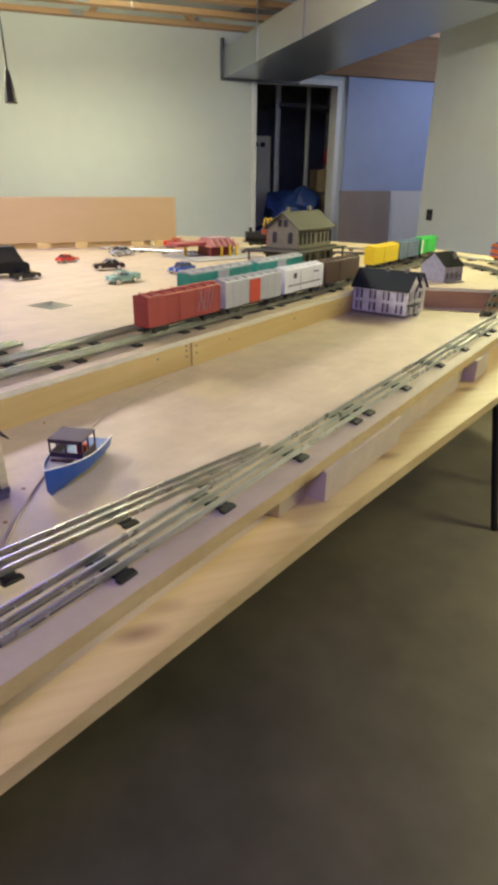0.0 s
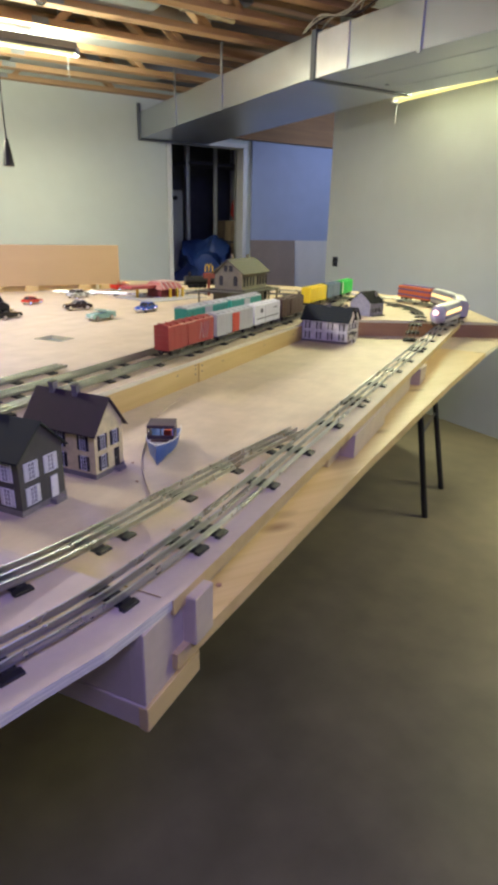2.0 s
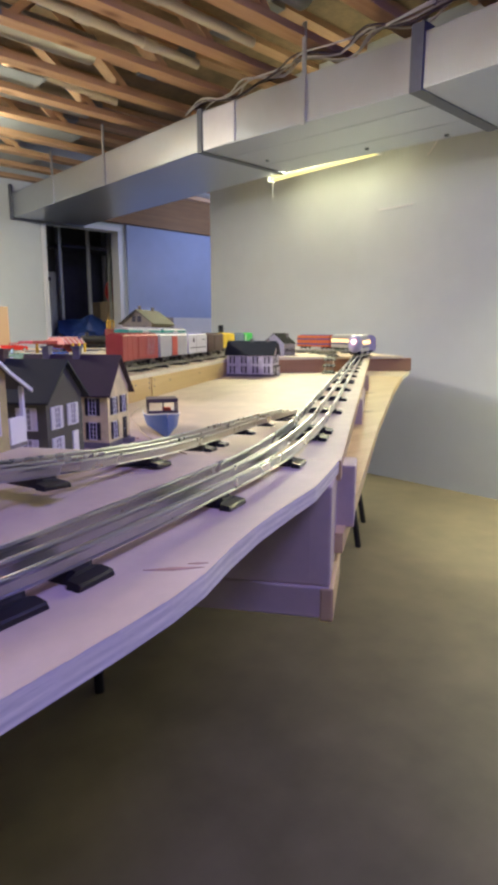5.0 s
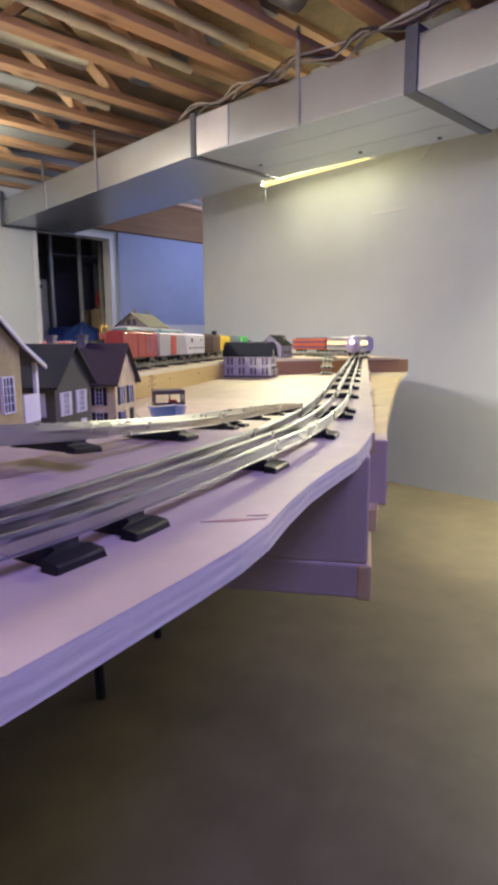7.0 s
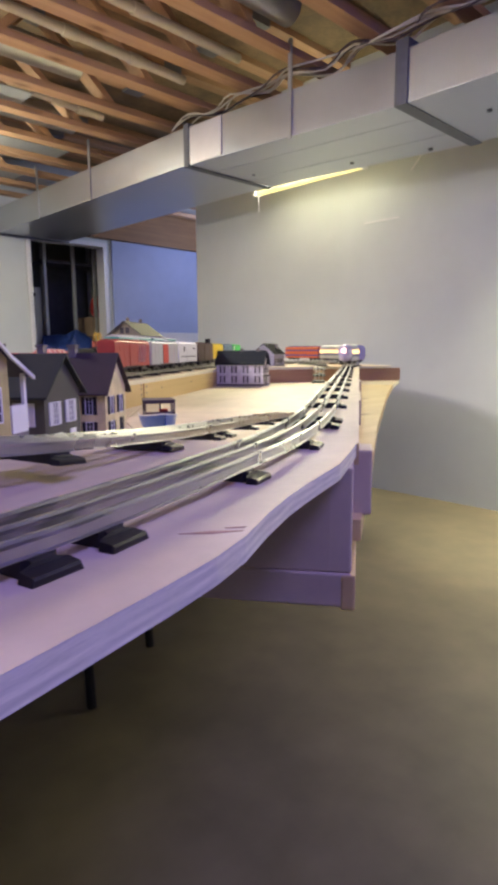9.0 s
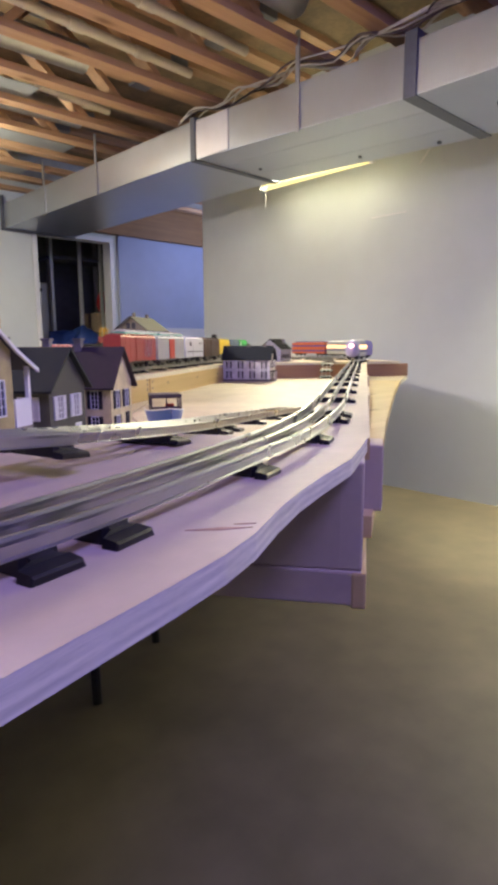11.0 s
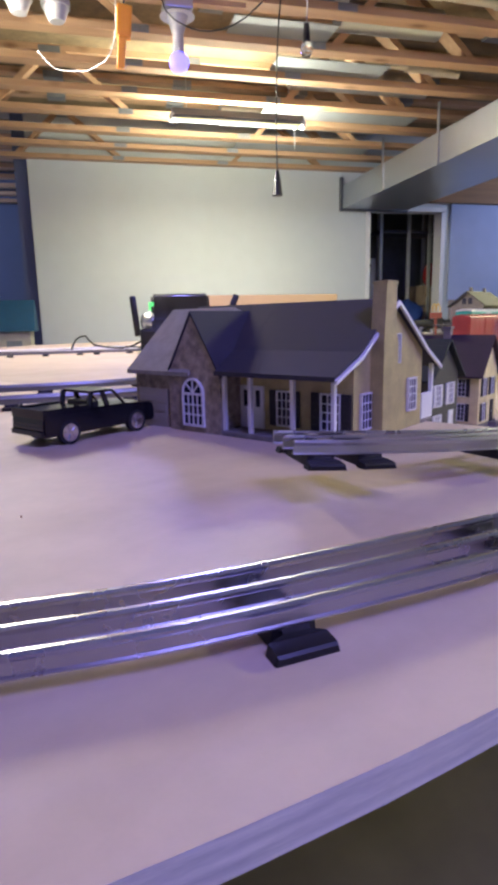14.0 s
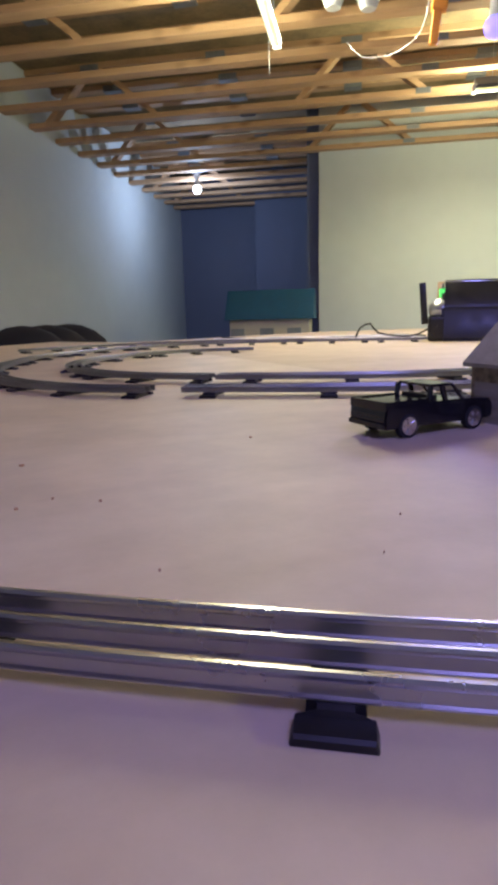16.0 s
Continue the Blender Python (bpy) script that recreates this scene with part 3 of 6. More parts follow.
def smooth_path(pts, step=0.02):
    """Even steps along a Catmull-Rom curve through the points (x, y, z)."""
    P = [Vector(p) for p in pts]
    P = [P[0] * 2 - P[1]] + P + [P[-1] * 2 - P[-2]]
    out = []
    for i in range(1, len(P) - 2):
        n = max(2, int((P[i + 1] - P[i]).length / step))
        for k in range(n):
            t = k / n
            a, b, c, d = P[i - 1], P[i], P[i + 1], P[i + 2]
            out.append(0.5 * ((2 * b) + (c - a) * t + (2 * a - 5 * b + 4 * c - d) * t * t + (3 * b - a - 3 * c + d) * t ** 3))
    out.append(P[-2])
    return out


def track(pts, label, gap=0.166, first=0.03, pairs=3, step=0.025, marks=(), rail=RAIL_OLD):
    """Three-rail tinplate track along the points, with black pressed ties."""
    path = smooth_path(pts, step)
    t = thing("railway_track", Matrix.Translation(path[0]), label, "model track", "model railway tracks")
    o = path[0]
    for s in (-0.0165, 0, 0.0165):
        line = []
        for i, p in enumerate(path):
            d = (path[min(i + 1, len(path) - 1)] - path[max(i - 1, 0)]).normalized()
            side = d.cross(Vector((0, 0, 1))).normalized()
            line.append(p - o + side * s + Vector((0, 0, 0.007)))
        bm = bmesh.new()
        sweep(bm, line, RAIL_PROFILE)
        part("rail", bm, rail, t, "", True)
    run, nxt, k = 0.0, marks[0] if marks else first, 0
    for i in range(len(path) - 1):
        d = path[i + 1] - path[i]
        while nxt <= run + d.length:
            p = path[i] + d * ((nxt - run) / d.length) - o
            ob = new("tie", TIE_MESH)
            ob.parent = t
            ob.matrix_basis = Matrix.Translation(p) @ Matrix.Rotation(math.atan2(d.y, d.x), 4, "Z") @ Matrix.Rotation(-math.asin(d.z / d.length), 4, "Y")
            k += 1
            if marks:
                nxt = marks[k] if k < len(marks) else 1e9
                continue
            nxt += 0.06 if pairs and k % pairs == 0 else gap
        run += d.length
    return t


def arc(cx, cy, r, a0, a1, z, n=10):
    return [(cx + r * math.cos(radians(a0 + (a1 - a0) * i / n)), cy + r * math.sin(radians(a0 + (a1 - a0) * i / n)), z) for i in range(n + 1)]


MAINV = 0.030
main = [(-3.4, -1.12, TOP), (-3.1, -1.26, TOP), (-2.8, -1.338, TOP), (-2.6, -1.36, TOP), (-2.48, -1.3665, TOP), (-2.4, -1.3685, TOP), (-2.315, -1.3685, TOP),
        (-2.245, -1.3645, TOP), (-2.121, -1.343, TOP), (-2.06, -1.326, TOP), (-1.943, -1.284, TOP), (-1.822, -1.232, TOP)]
main += [(*uv(u, MAINV), TOP) for u in (-2.0, -1.7, -1.2, -0.6, 0.0)]
FAR = arc(-0.372, 0.835, 0.9, -54.8, 118, TOP, 14)
main += FAR + [(-1.2, 1.95, TOP)]


def along(pts, wanted):
    """Arc lengths on the track's path next to the wanted places."""
    path = smooth_path(pts, 0.004)
    run, out = [0.0], []
    for a, b in zip(path, path[1:]):
        run.append(run[-1] + (b - a).length)
    for x, y in wanted:
        out.append(run[min(range(len(path)), key=lambda i: (path[i].x - x) ** 2 + (path[i].y - y) ** 2)])
    return sorted(out), run[-1]


spots = [(x, -1.36) for x in (-3.05, -2.92, -2.865, -2.73, -2.6, -2.484, -2.361)] + [(-2.229, -1.363), (-2.103, -1.34), (-2.064, -1.326), (-1.94, -1.283), (-1.82, -1.232)]
spots += [uv(u, MAINV) for u in (-2.068, -2.018, -1.851, -1.686, -1.516, -1.345, -1.295, -1.138, -0.947, -0.785, -0.6, -0.545, -0.38, -0.21, -0.05)]
ties, total = along(main, spots)
s = ties[-1]
while s + 0.15 < total:
    s += 0.14
    ties.append(s)
track(main, "shiny three-rail main line crossing the plank", marks=ties, rail=RAIL, step=0.012)
# the loose ramp rests on the table's rim and tips its near end into the air
ramp_xy = [(-1.226, -0.695), (-1.44, -0.838), (-1.65, -0.984), (-1.78, -1.077), (-1.895, -1.148), (-2.022, -1.198), (-2.13, -1.218), (-2.178, -1.222)]
ramp, run = [], 0.0
for k, (x, y) in enumerate(ramp_xy):
    run += math.dist(ramp_xy[k - 1], (x, y)) if k else 0.0
    ramp.insert(0, (x, y, LOW + 0.003 + 0.085 * run))
ramp_ties, total = along(ramp, [(-2.16, -1.221), (-2.13, -1.218), (-2.022, -1.198), (-1.909, -1.156), (-1.807, -1.098), (-1.765, -1.07), (-1.637, -0.975), (-1.5, -0.88), (-1.375, -0.795), (-1.335, -0.768), (-1.245, -0.708)])
track(ramp, "loose track ramp sloping down to the lower board", marks=ramp_ties, rail=RAIL, step=0.012)
trackA = [(-2.6, -0.715, TOP), (-2.4, -0.712, TOP), (-2.25, -0.695, TOP), (-2.11, -0.65, TOP)] + [(*uv(u, 0.65), TOP) for u in (-1.85, -1.6, -1.0, -0.4, 0.1, 0.5)] + [(*uv(0.85, 0.7), TOP)]
track(trackA, "grey three-rail siding beside the pine step", 0.166, 0.04, 3)
trackB = [(-2.59, -0.55, TOP), (-2.42, -0.552, TOP), (-2.28, -0.54, TOP), (-2.14, -0.49, TOP)] + [(*uv(u, 0.74), TOP) for u in (-1.7, -1.0, -0.4, 0.1, 0.6, 1.0)]
track(trackB, "second grey three-rail siding", 0.166, 0.06, 3)
track([(*uv(-1.95, 0.83), TOP), (*uv(-1.39, 0.835), TOP)], "short stub of loose track", 0.12, 0.02, 0)
track(arc(-2.6, -0.14, 0.41, 270, 100, TOP, 12), "tight loop of grey three-rail track", 0.12, 0.02, 3)
track([(-2.65, -0.722, TOP), (-2.78, -0.7, TOP), (-2.95, -0.6, TOP), (-3.1, -0.42, TOP), (-3.2, -0.17, TOP), (-3.24, 0.1, TOP), (-3.15, 0.4, TOP), (-2.95, 0.62, TOP), (-2.6, 0.72, TOP), (-1.9, 0.74, TOP)],
      "wide loop of grey three-rail track", 0.12, 0.02, 3)
track([(-3.5, 0.35, TOP), (-3.3, 0.62, TOP), (-3.0, 0.8, TOP), (-2.6, 0.92, TOP), (-2.1, 1.0, TOP)], "loose track at the back of the table", 0.12, 0.02, 3)
track([(0.03, 0.2, TOP), (0.17, 0.35, TOP), (0.29, 0.55, TOP), (0.335, 0.78, TOP), (0.3, 1.0, TOP), (0.18, 1.22, TOP), (-0.05, 1.42, TOP), (-0.5, 1.6, TOP)], "inner curve of three-rail track", 0.12, 0.02, 3)
track([(-0.098, 0.125, LOW + 0.004), (0.0, 0.195, TOP - 0.002)], "short track piece leaning against the brown board", 0.055, 0.008, 0, 0.02)

# ---- model buildings ----
def window(parent, m, w, h, frame_mat=WHITE, shutter_mat=None, cols=2, rows=4, arch=False, pane=GLASS_DARK):
    """A sash window on a wall: m is its bottom centre, the wall facing local -y."""
    bm = bmesh.new()
    b = w * 0.09
    box(bm, -w / 2 - b, w / 2 + b, -0.0022, 0.0006, -b, 0)
    box(bm, -w / 2 - b, w / 2 + b, -0.0022, 0.0006, h, h + b)
    box(bm, -w / 2 - b, -w / 2, -0.0022, 0.0006, 0, h)
    box(bm, w / 2, w / 2 + b, -0.0022, 0.0006, 0, h)
    for i in range(1, cols):
        x = -w / 2 + w * i / cols
        box(bm, x - b * 0.3, x + b * 0.3, -0.0018, 0.0004, 0, h)
    for j in range(1, rows):
        z = h * j / rows
        box(bm, -w / 2, w / 2, -0.0019, 0.0004, z - b * 0.3, z + b * 0.3)
    if arch:
        n = 8
        for i in range(n):
            a0, a1 = math.pi * i / n, math.pi * (i + 1) / n
            r0, r1 = w / 2, w / 2 + b
            prism(bm, [(r0 * math.cos(a0), r0 * math.sin(a0)), (r1 * math.cos(a0), r1 * math.sin(a0)), (r1 * math.cos(a1), r1 * math.sin(a1)), (r0 * math.cos(a1), r0 * math.sin(a1))],
                  -0.0006, 0.0022, Matrix.Translation((0, 0, h + b)) @ Matrix.Rotation(radians(90), 4, "X"))
        for a in (45, 90, 135):
            box(bm, 0, w / 2, -0.0018, 0.0004, -b * 0.3, b * 0.3, m=Matrix.Translation((0, 0, h + b)) @ Matrix.Rotation(radians(-a), 4, "Y"))
    f = part("window_frame", bm, frame_mat, parent)
    f.matrix_basis = m
    bm = bmesh.new()
    box(bm, -w / 2, w / 2, -0.0008, -0.0003, 0, h)
    if arch:
        prism(bm, [(w / 2 * math.cos(math.pi * i / 10), w / 2 * math.sin(math.pi * i / 10)) for i in range(11)], 0.0003, 0.0008,
              Matrix.Translation((0, 0, h + b)) @ Matrix.Rotation(radians(90), 4, "X"))
    part("pane", bm, pane, f)
    if shutter_mat is not None:
        for s in (-1, 1):
            bm = bmesh.new()
            sw = w * 0.55
            c = s * (w / 2 + b + sw / 2)
            box(bm, c - sw / 2, c + sw / 2, -0.0016, 0.0004, -b, h + b)
            for k in range(5):
                z = h * (k + 0.5) / 5
                box(bm, c - sw * 0.36, c + sw * 0.36, -0.0022, -0.001, z - h * 0.05, z + h * 0.05)
            part("shutter", bm, shutter_mat, f)
    return f


def face(axis, x, y, z):
    """Placement on a wall: 'front' faces -y, 'right' +x, 'left' -x, 'back' +y."""
    return pose(x, y, z, 0, 0, {"front": 0, "right": 90, "back": 180, "left": -90}[axis])


def gable_body(L, D, H, R, x0=0.0, y0=0.0):
    """Closed walls with a ridge along x."""
    bm = bmesh.new()
    prism(bm, [(y0 - D / 2, 0), (y0 + D / 2, 0), (y0 + D / 2, H), (y0, H + R), (y0 - D / 2, H)], x0 - L / 2, x0 + L / 2,
          Matrix(((0, 0, 1, 0), (1, 0, 0, 0), (0, 1, 0, 0), (0, 0, 0, 1))))
    return bm


def gable_roof(L, D, H, R, over=0.006, t=0.003, x0=0.0, y0=0.0):
    bm = bmesh.new()
    k = R / (D / 2)
    e = D / 2 + over
    pts = [(y0 - e, H - over * k), (y0, H + R), (y0 + e, H - over * k), (y0 + e, H - over * k + t), (y0, H + R + t * 1.25), (y0 - e, H - over * k + t)]
    prism(bm, pts, x0 - L / 2 - over, x0 + L / 2 + over, Matrix(((0, 0, 1, 0), (1, 0, 0, 0), (0, 1, 0, 0), (0, 0, 0, 1))))
    return bm


def shingle(name, colour, rough=0.8):
    m = mat(name, colour, rough, var=0.18, scale=60, bump=0.0)
    nt = m.node_tree
    tc = nt.nodes.new("ShaderNodeTexCoord")
    w = nt.nodes.new("ShaderNodeTexWave")
    w.wave_type, w.bands_direction, w.wave_profile = "BANDS", "Z", "SAW"
    w.inputs["Scale"].default_value = 85
    w.inputs["Distortion"].default_value = 0.6
    nt.links.new(tc.outputs["Object"], w.inputs["Vector"])
    bp = nt.nodes.new("ShaderNodeBump")
    bp.inputs["Strength"].default_value, bp.inputs["Distance"].default_value = 0.35, 0.001
    nt.links.new(w.outputs["Fac"], bp.inputs["Height"])
    nt.links.new(bp.outputs["Normal"], nt.nodes["Principled BSDF"].inputs["Normal"])
    return m


def siding(name, colour, rough=0.65):
    m = shingle(name, colour, rough)
    w = [n for n in m.node_tree.nodes if n.bl_idname == "ShaderNodeTexWave"][0]
    w.inputs["Scale"].default_value = 120
    w.inputs["Distortion"].default_value = 0.0
    return m


TAN = siding("tan_siding", (0.42, 0.355, 0.16))
STONE = mat("model_stone", (0.3, 0.25, 0.18), 0.85, var=0.5, scale=120, bump=0.6, bscale=150)
SLATE = shingle("slate_roof", (0.036, 0.036, 0.043))
CHARCOAL = siding("charcoal_siding", (0.07, 0.07, 0.058))
GREENROOF = shingle("dark_green_roof", (0.018, 0.026, 0.024))
CREAM = siding("cream_siding", (0.7, 0.61, 0.34))
MAROON = shingle("maroon_roof", (0.05, 0.033, 0.038))
WHITESIDE = siding("white_siding", (0.72, 0.71, 0.7))
GREYSIDE = siding("grey_siding", (0.31, 0.31, 0.36))
BRICKRED = mat("red_brick", (0.22, 0.05, 0.035), 0.8, var=0.3, scale=90, bump=0.3)
DKSHUT = mat("dark_shutter", (0.018, 0.016, 0.018), 0.6, var=0.1, scale=50)
FOUND = mat("foundation", (0.2, 0.185, 0.165), 0.85, var=0.25, scale=60, bump=0.3)


def two_storey(name, u, v, L, D, H, R, walls, roofm, shutter, frame_mat, label, chim=(), cols=3, door_mat=None, turn=0.0):
    """A small two-storey house: gable end to -v, long front to -u."""
    x, y = uv(u, v)
    t = thing(name, pose(x, y, LOW if u < 0.0 else TOP, 0, 0, ANG - 90 + turn), label, "model house", "model houses")
    # local x runs along -v (the gable shown is at +x), local -y faces -u
    part("wall", gable_body(L, D, H, R), walls, t)
    part("roof", gable_roof(L, D, H, R, 0.008, 0.0028), roofm, t)
    part("foundation", B(-L / 2 - 0.001, L / 2 + 0.001, -D / 2 - 0.001, D / 2 + 0.001, 0, H * 0.1), FOUND, t)
    ww, wh = D * (0.1 if walls == WHITESIDE else 0.135), H * 0.28
    pane = WHITE_PANE if walls == WHITESIDE else PALE_PANE if shutter == WHITE_SHUT else GLASS_DARK
    for z in (H * 0.16, H * 0.58):
        for i in range(cols):
            window(t, face("front", -L / 2 + L * (i + 0.5) / cols, -D / 2, z), ww, wh, frame_mat, shutter, pane=pane)
        for yy in (-D * 0.24, D * 0.12) if z < H * 0.4 else (-D * 0.24, D * 0.2):
            if z < H * 0.4 and yy > 0:
                continue
            window(t, face("right", L / 2, yy, z), ww, wh, frame_mat, shutter, pane=pane)
    bm = bmesh.new()
    box(bm, L / 2 - 0.0005, L / 2 + 0.0015, D * 0.17, D * 0.33, H * 0.09, H * 0.47)
    dr = part("door", bm, door_mat or DKSHUT, t)
    part("door_knob", B(L / 2 + 0.0015, L / 2 + 0.0025, D * 0.185, D * 0.2, H * 0.26, H * 0.28), GALV, dr)
    part("door_step", B(L / 2, L / 2 + 0.014, D * 0.12, D * 0.38, 0, H * 0.09, bevel=0.001), FOUND, t)
    for cx, cy, top, mt in chim:
        bm = bmesh.new()
        box(bm, cx - 0.006, cx + 0.006, cy - 0.006, cy + 0.006, H + R * 0.5, top, bevel=0.0006)
        box(bm, cx - 0.0075, cx + 0.0075, cy - 0.0075, cy + 0.0075, top - 0.004, top)
        part("chimney", bm, mt, t)
    return t


WHITE_PANE = mat("white_curtained_pane", (0.5, 0.49, 0.48), 0.3, var=0.1, scale=60)
PALE_PANE = mat("curtained_pane", (0.3, 0.3, 0.31), 0.25, var=0.1, scale=60)
BROWNCH = mat("brown_chimney", (0.1, 0.07, 0.055), 0.8, var=0.25, scale=80)
WHITE_SHUT = mat("white_shutter", (0.6, 0.6, 0.6), 0.6, var=0.06, scale=50)
two_storey("model_house", -1.95, 0.376 + 0.086, 0.172, 0.098, 0.1, 0.046, CHARCOAL, GREENROOF, WHITE_SHUT, WHITE,
           "charcoal two-storey model house with white shutters", [(-0.005, 0.0, 0.163, BROWNCH)], 3, WHITE)
two_storey("model_house", -1.782, 0.372 + 0.08, 0.16, 0.082, 0.094, 0.052, CREAM, MAROON, DKSHUT, WHITE,
           "cream two-storey model house with a maroon roof and dark shutters", [(-0.045, 0.0, 0.163, FOUND), (0.01, 0.0, 0.163, FOUND)], 3)
wh = two_storey("model_house", -0.158, 0.478, 0.2, 0.105, 0.096, 0.05, WHITESIDE, GREENROOF, DKSHUT, WHITE,
                "white two-storey model farmhouse with a dark green roof", [(0.0, 0.0, 0.158, FOUND), (0.07, 0.0, 0.158, FOUND)], 4)
bm = gable_body(0.09, 0.1, 0.09, 0.046)
ell = part("ell_wall", bm, WHITESIDE, wh)
ell.matrix_basis = pose(0.052, 0.075, 0)
ell2 = part("ell_roof", gable_roof(0.09, 0.1, 0.09, 0.046, 0.008, 0.003), SLATE, wh)
ell2.matrix_basis = pose(0.052, 0.075, 0)
for z in (0.016, 0.054):
    for yy in (0.05, 0.08):
        window(wh, face("right", 0.0975, yy, z), 0.011, 0.022, WHITE, DKSHUT, pane=WHITE_PANE)
part("porch_roof", B(0.1, 0.122, -0.046, 0.012, 0.042, 0.046, bevel=0.001), SLATE, wh)
for yy in (-0.042, 0.008):
    part("porch_post", B(0.117, 0.12, yy - 0.0015, yy + 0.0015, 0, 0.042), WHITE, wh)

# grey house on the far corner
gx, gy = -0.045, 0.485
gh = thing("model_house", pose(gx, gy, TOP, 0, 0, ANG + 158) @ Matrix.Scale(0.8, 4), "grey model house with a black roof on the far corner", "model house", "model houses")
part("wall", gable_body(0.13, 0.15, 0.076, 0.058), GREYSIDE, gh)
part("roof", gable_roof(0.13, 0.15, 0.076, 0.058, 0.004, 0.003), mat("black_roof", (0.012, 0.012, 0.014), 0.92, var=0.2, scale=60, spec=0.1), gh)
part("chimney", B(-0.045, -0.031, 0.028, 0.042, 0.1, 0.135, bevel=0.001), FOUND, gh)
for xx in (-0.035, 0.0, 0.035):
    window(gh, face("back", xx, 0.075, 0.02), 0.012, 0.026, WHITE, DKSHUT)
part("porch", B(-0.055, 0.055, 0.075, 0.1, 0, 0.006), FOUND, gh)

# the tan house by the track: long front to -u, chimney gable to -v
hx, hy = -2.017, -1.051
h0 = thing("model_house", pose(hx, hy, TOP, 0, 0, ANG - 90), "tan model cottage with stone gable, chimney and columned porch", "model house", "model houses")
LN = 0.25           # along v
F0, F1, F2 = -0.068, -0.098, 0.066    # front wall, porch edge, back wall (local y)
EH, RH = 0.062, 0.121


def bell_roof(x0, x1, eave=None, t=0.004):
    """Roof with flared eaves, ridge along x at y = 0; eave, where given, takes the place of the porch's front edge."""
    prof = [(F1 - 0.008, EH - 0.004), (F0 + 0.004, EH + 0.014), (-0.036, EH + 0.034), (0, RH), (0.036, EH + 0.034), (F2 - 0.002, EH + 0.014), (F2 + 0.034, EH - 0.006)]
    if eave:
        prof[0] = eave
    bm = bmesh.new()
    top = [(y, z + t) for y, z in prof][::-1]
    prism(bm, prof + top, x0, x1, Matrix(((0, 0, 1, 0), (1, 0, 0, 0), (0, 1, 0, 0), (0, 0, 0, 1))))
    return bm


bm = bmesh.new()
M3 = Matrix(((0, 0, 1, 0), (1, 0, 0, 0), (0, 1, 0, 0), (0, 0, 0, 1)))
prism(bm, [(F0, 0), (F2, 0), (F2, EH + 0.013), (0.036, EH + 0.033), (0, RH - 0.001), (-0.036, EH + 0.033), (F0, EH + 0.013)], -LN + 0.004, 0, M3)
part("wall", bm, TAN, h0)
part("main_roof", bell_roof(-0.127, 0.005), SLATE, h0)
part("main_roof", bell_roof(-0.165, -0.1272, (F1 + 0.004, EH + 0.001)), SLATE, h0)
part("main_roof", bell_roof(-LN + 0.002, -0.1652, (F0 + 0.003, EH + 0.0135)), SLATE, h0)
prof = [(F1 - 0.008, EH - 0.006), (F0 + 0.004, EH + 0.012), (-0.036, EH + 0.032), (0, RH - 0.002), (0.036, EH + 0.032), (F2 - 0.002, EH + 0.012), (F2 + 0.034, EH - 0.008)]
prof2 = [(y, z + 0.0035) for y, z in prof][::-1]
bm = bmesh.new()
prism(bm, prof + prof2, 0.005, 0.0075, M3)
part("verge_trim", bm, WHITE, h0, "white verge boards")
# stone chimney on the gable
bm = bmesh.new()
prism(bm, [(-0.04, 0), (-0.012, 0), (-0.013, 0.085), (-0.0185, 0.1), (-0.0185, 0.136), (-0.037, 0.136), (-0.04, 0.085)], 0.0, 0.013, M3)
box(bm, -0.0005, 0.0137, -0.0377, -0.0178, 0.136, 0.1385)
part("chimney", bm, TAN, h0, "tan chimney stack")
for yy, z, w, hh in ((-0.048, 0.012, 0.016, 0.03), (0.042, 0.018, 0.015, 0.03), (0.009, 0.066, 0.0085, 0.026)):
    window(h0, face("right", 0.0005, yy, z), w, hh, WHITE, None, 3, 4)
# front porch
part("porch_floor", B(-0.1265, -0.002, F1, F0, 0, 0.005, bevel=0.0008), FOUND, h0)
for xx in (-0.003, -0.0447, -0.0925, -0.1245):
    part("porch_post", B(xx - 0.0018, xx + 0.0018, F1 + 0.002, F1 + 0.0056, 0.005, EH + 0.002), WHITE, h0)
for xx, w in ((-0.022, 0.018), (-0.0725, 0.015)):
    window(h0, face("front", xx, F0 - 0.0005, 0.011), w, 0.031, WHITE, DKSHUT, 3, 4)
bm = bmesh.new()
box(bm, -0.126, -0.097, F0 - 0.002, F0, 0.005, 0.046)
box(bm, -0.112, -0.111, F0 - 0.0032, F0 - 0.001, 0.005, 0.046)
dr = part("front_door", bm, WHITE, h0)
for xx in (-0.121, -0.106):
    part("door_pane", B(xx, xx + 0.005, F0 - 0.0026, F0 - 0.0015, 0.026, 0.042), GLASS_DARK, dr)
# back porch
part("back_porch_floor", B(-0.2, 0, F2, F2 + 0.03, 0, 0.004), FOUND, h0)
part("back_porch_panel", B(-0.004, 0.0, F2 + 0.003, F2 + 0.028, 0.004, 0.03), WHITE, h0)
for xx in (-0.002, -0.09, -0.19):
    part("porch_post", B(xx - 0.0018, xx + 0.0018, F2 + 0.026, F2 + 0.03, 0.004, EH - 0.002), WHITE, h0)
# stone gable wing and garage
GW0, GW1 = -0.197, -0.127
GF = -0.0985
gm = (GW0 + GW1) / 2
bm = bmesh.new()
prism(bm, [(GW0, 0), (GW1, 0), (GW1, 0.058), (gm, 0.114), (GW0, 0.058)], -0.06, -GF, Matrix.Rotation(radians(90), 4, "X"))
part("stone_gable", bm, STONE, h0, "brown stone front gable")
bm = bmesh.new()
k = (0.114 - 0.058) / (GW1 - gm)
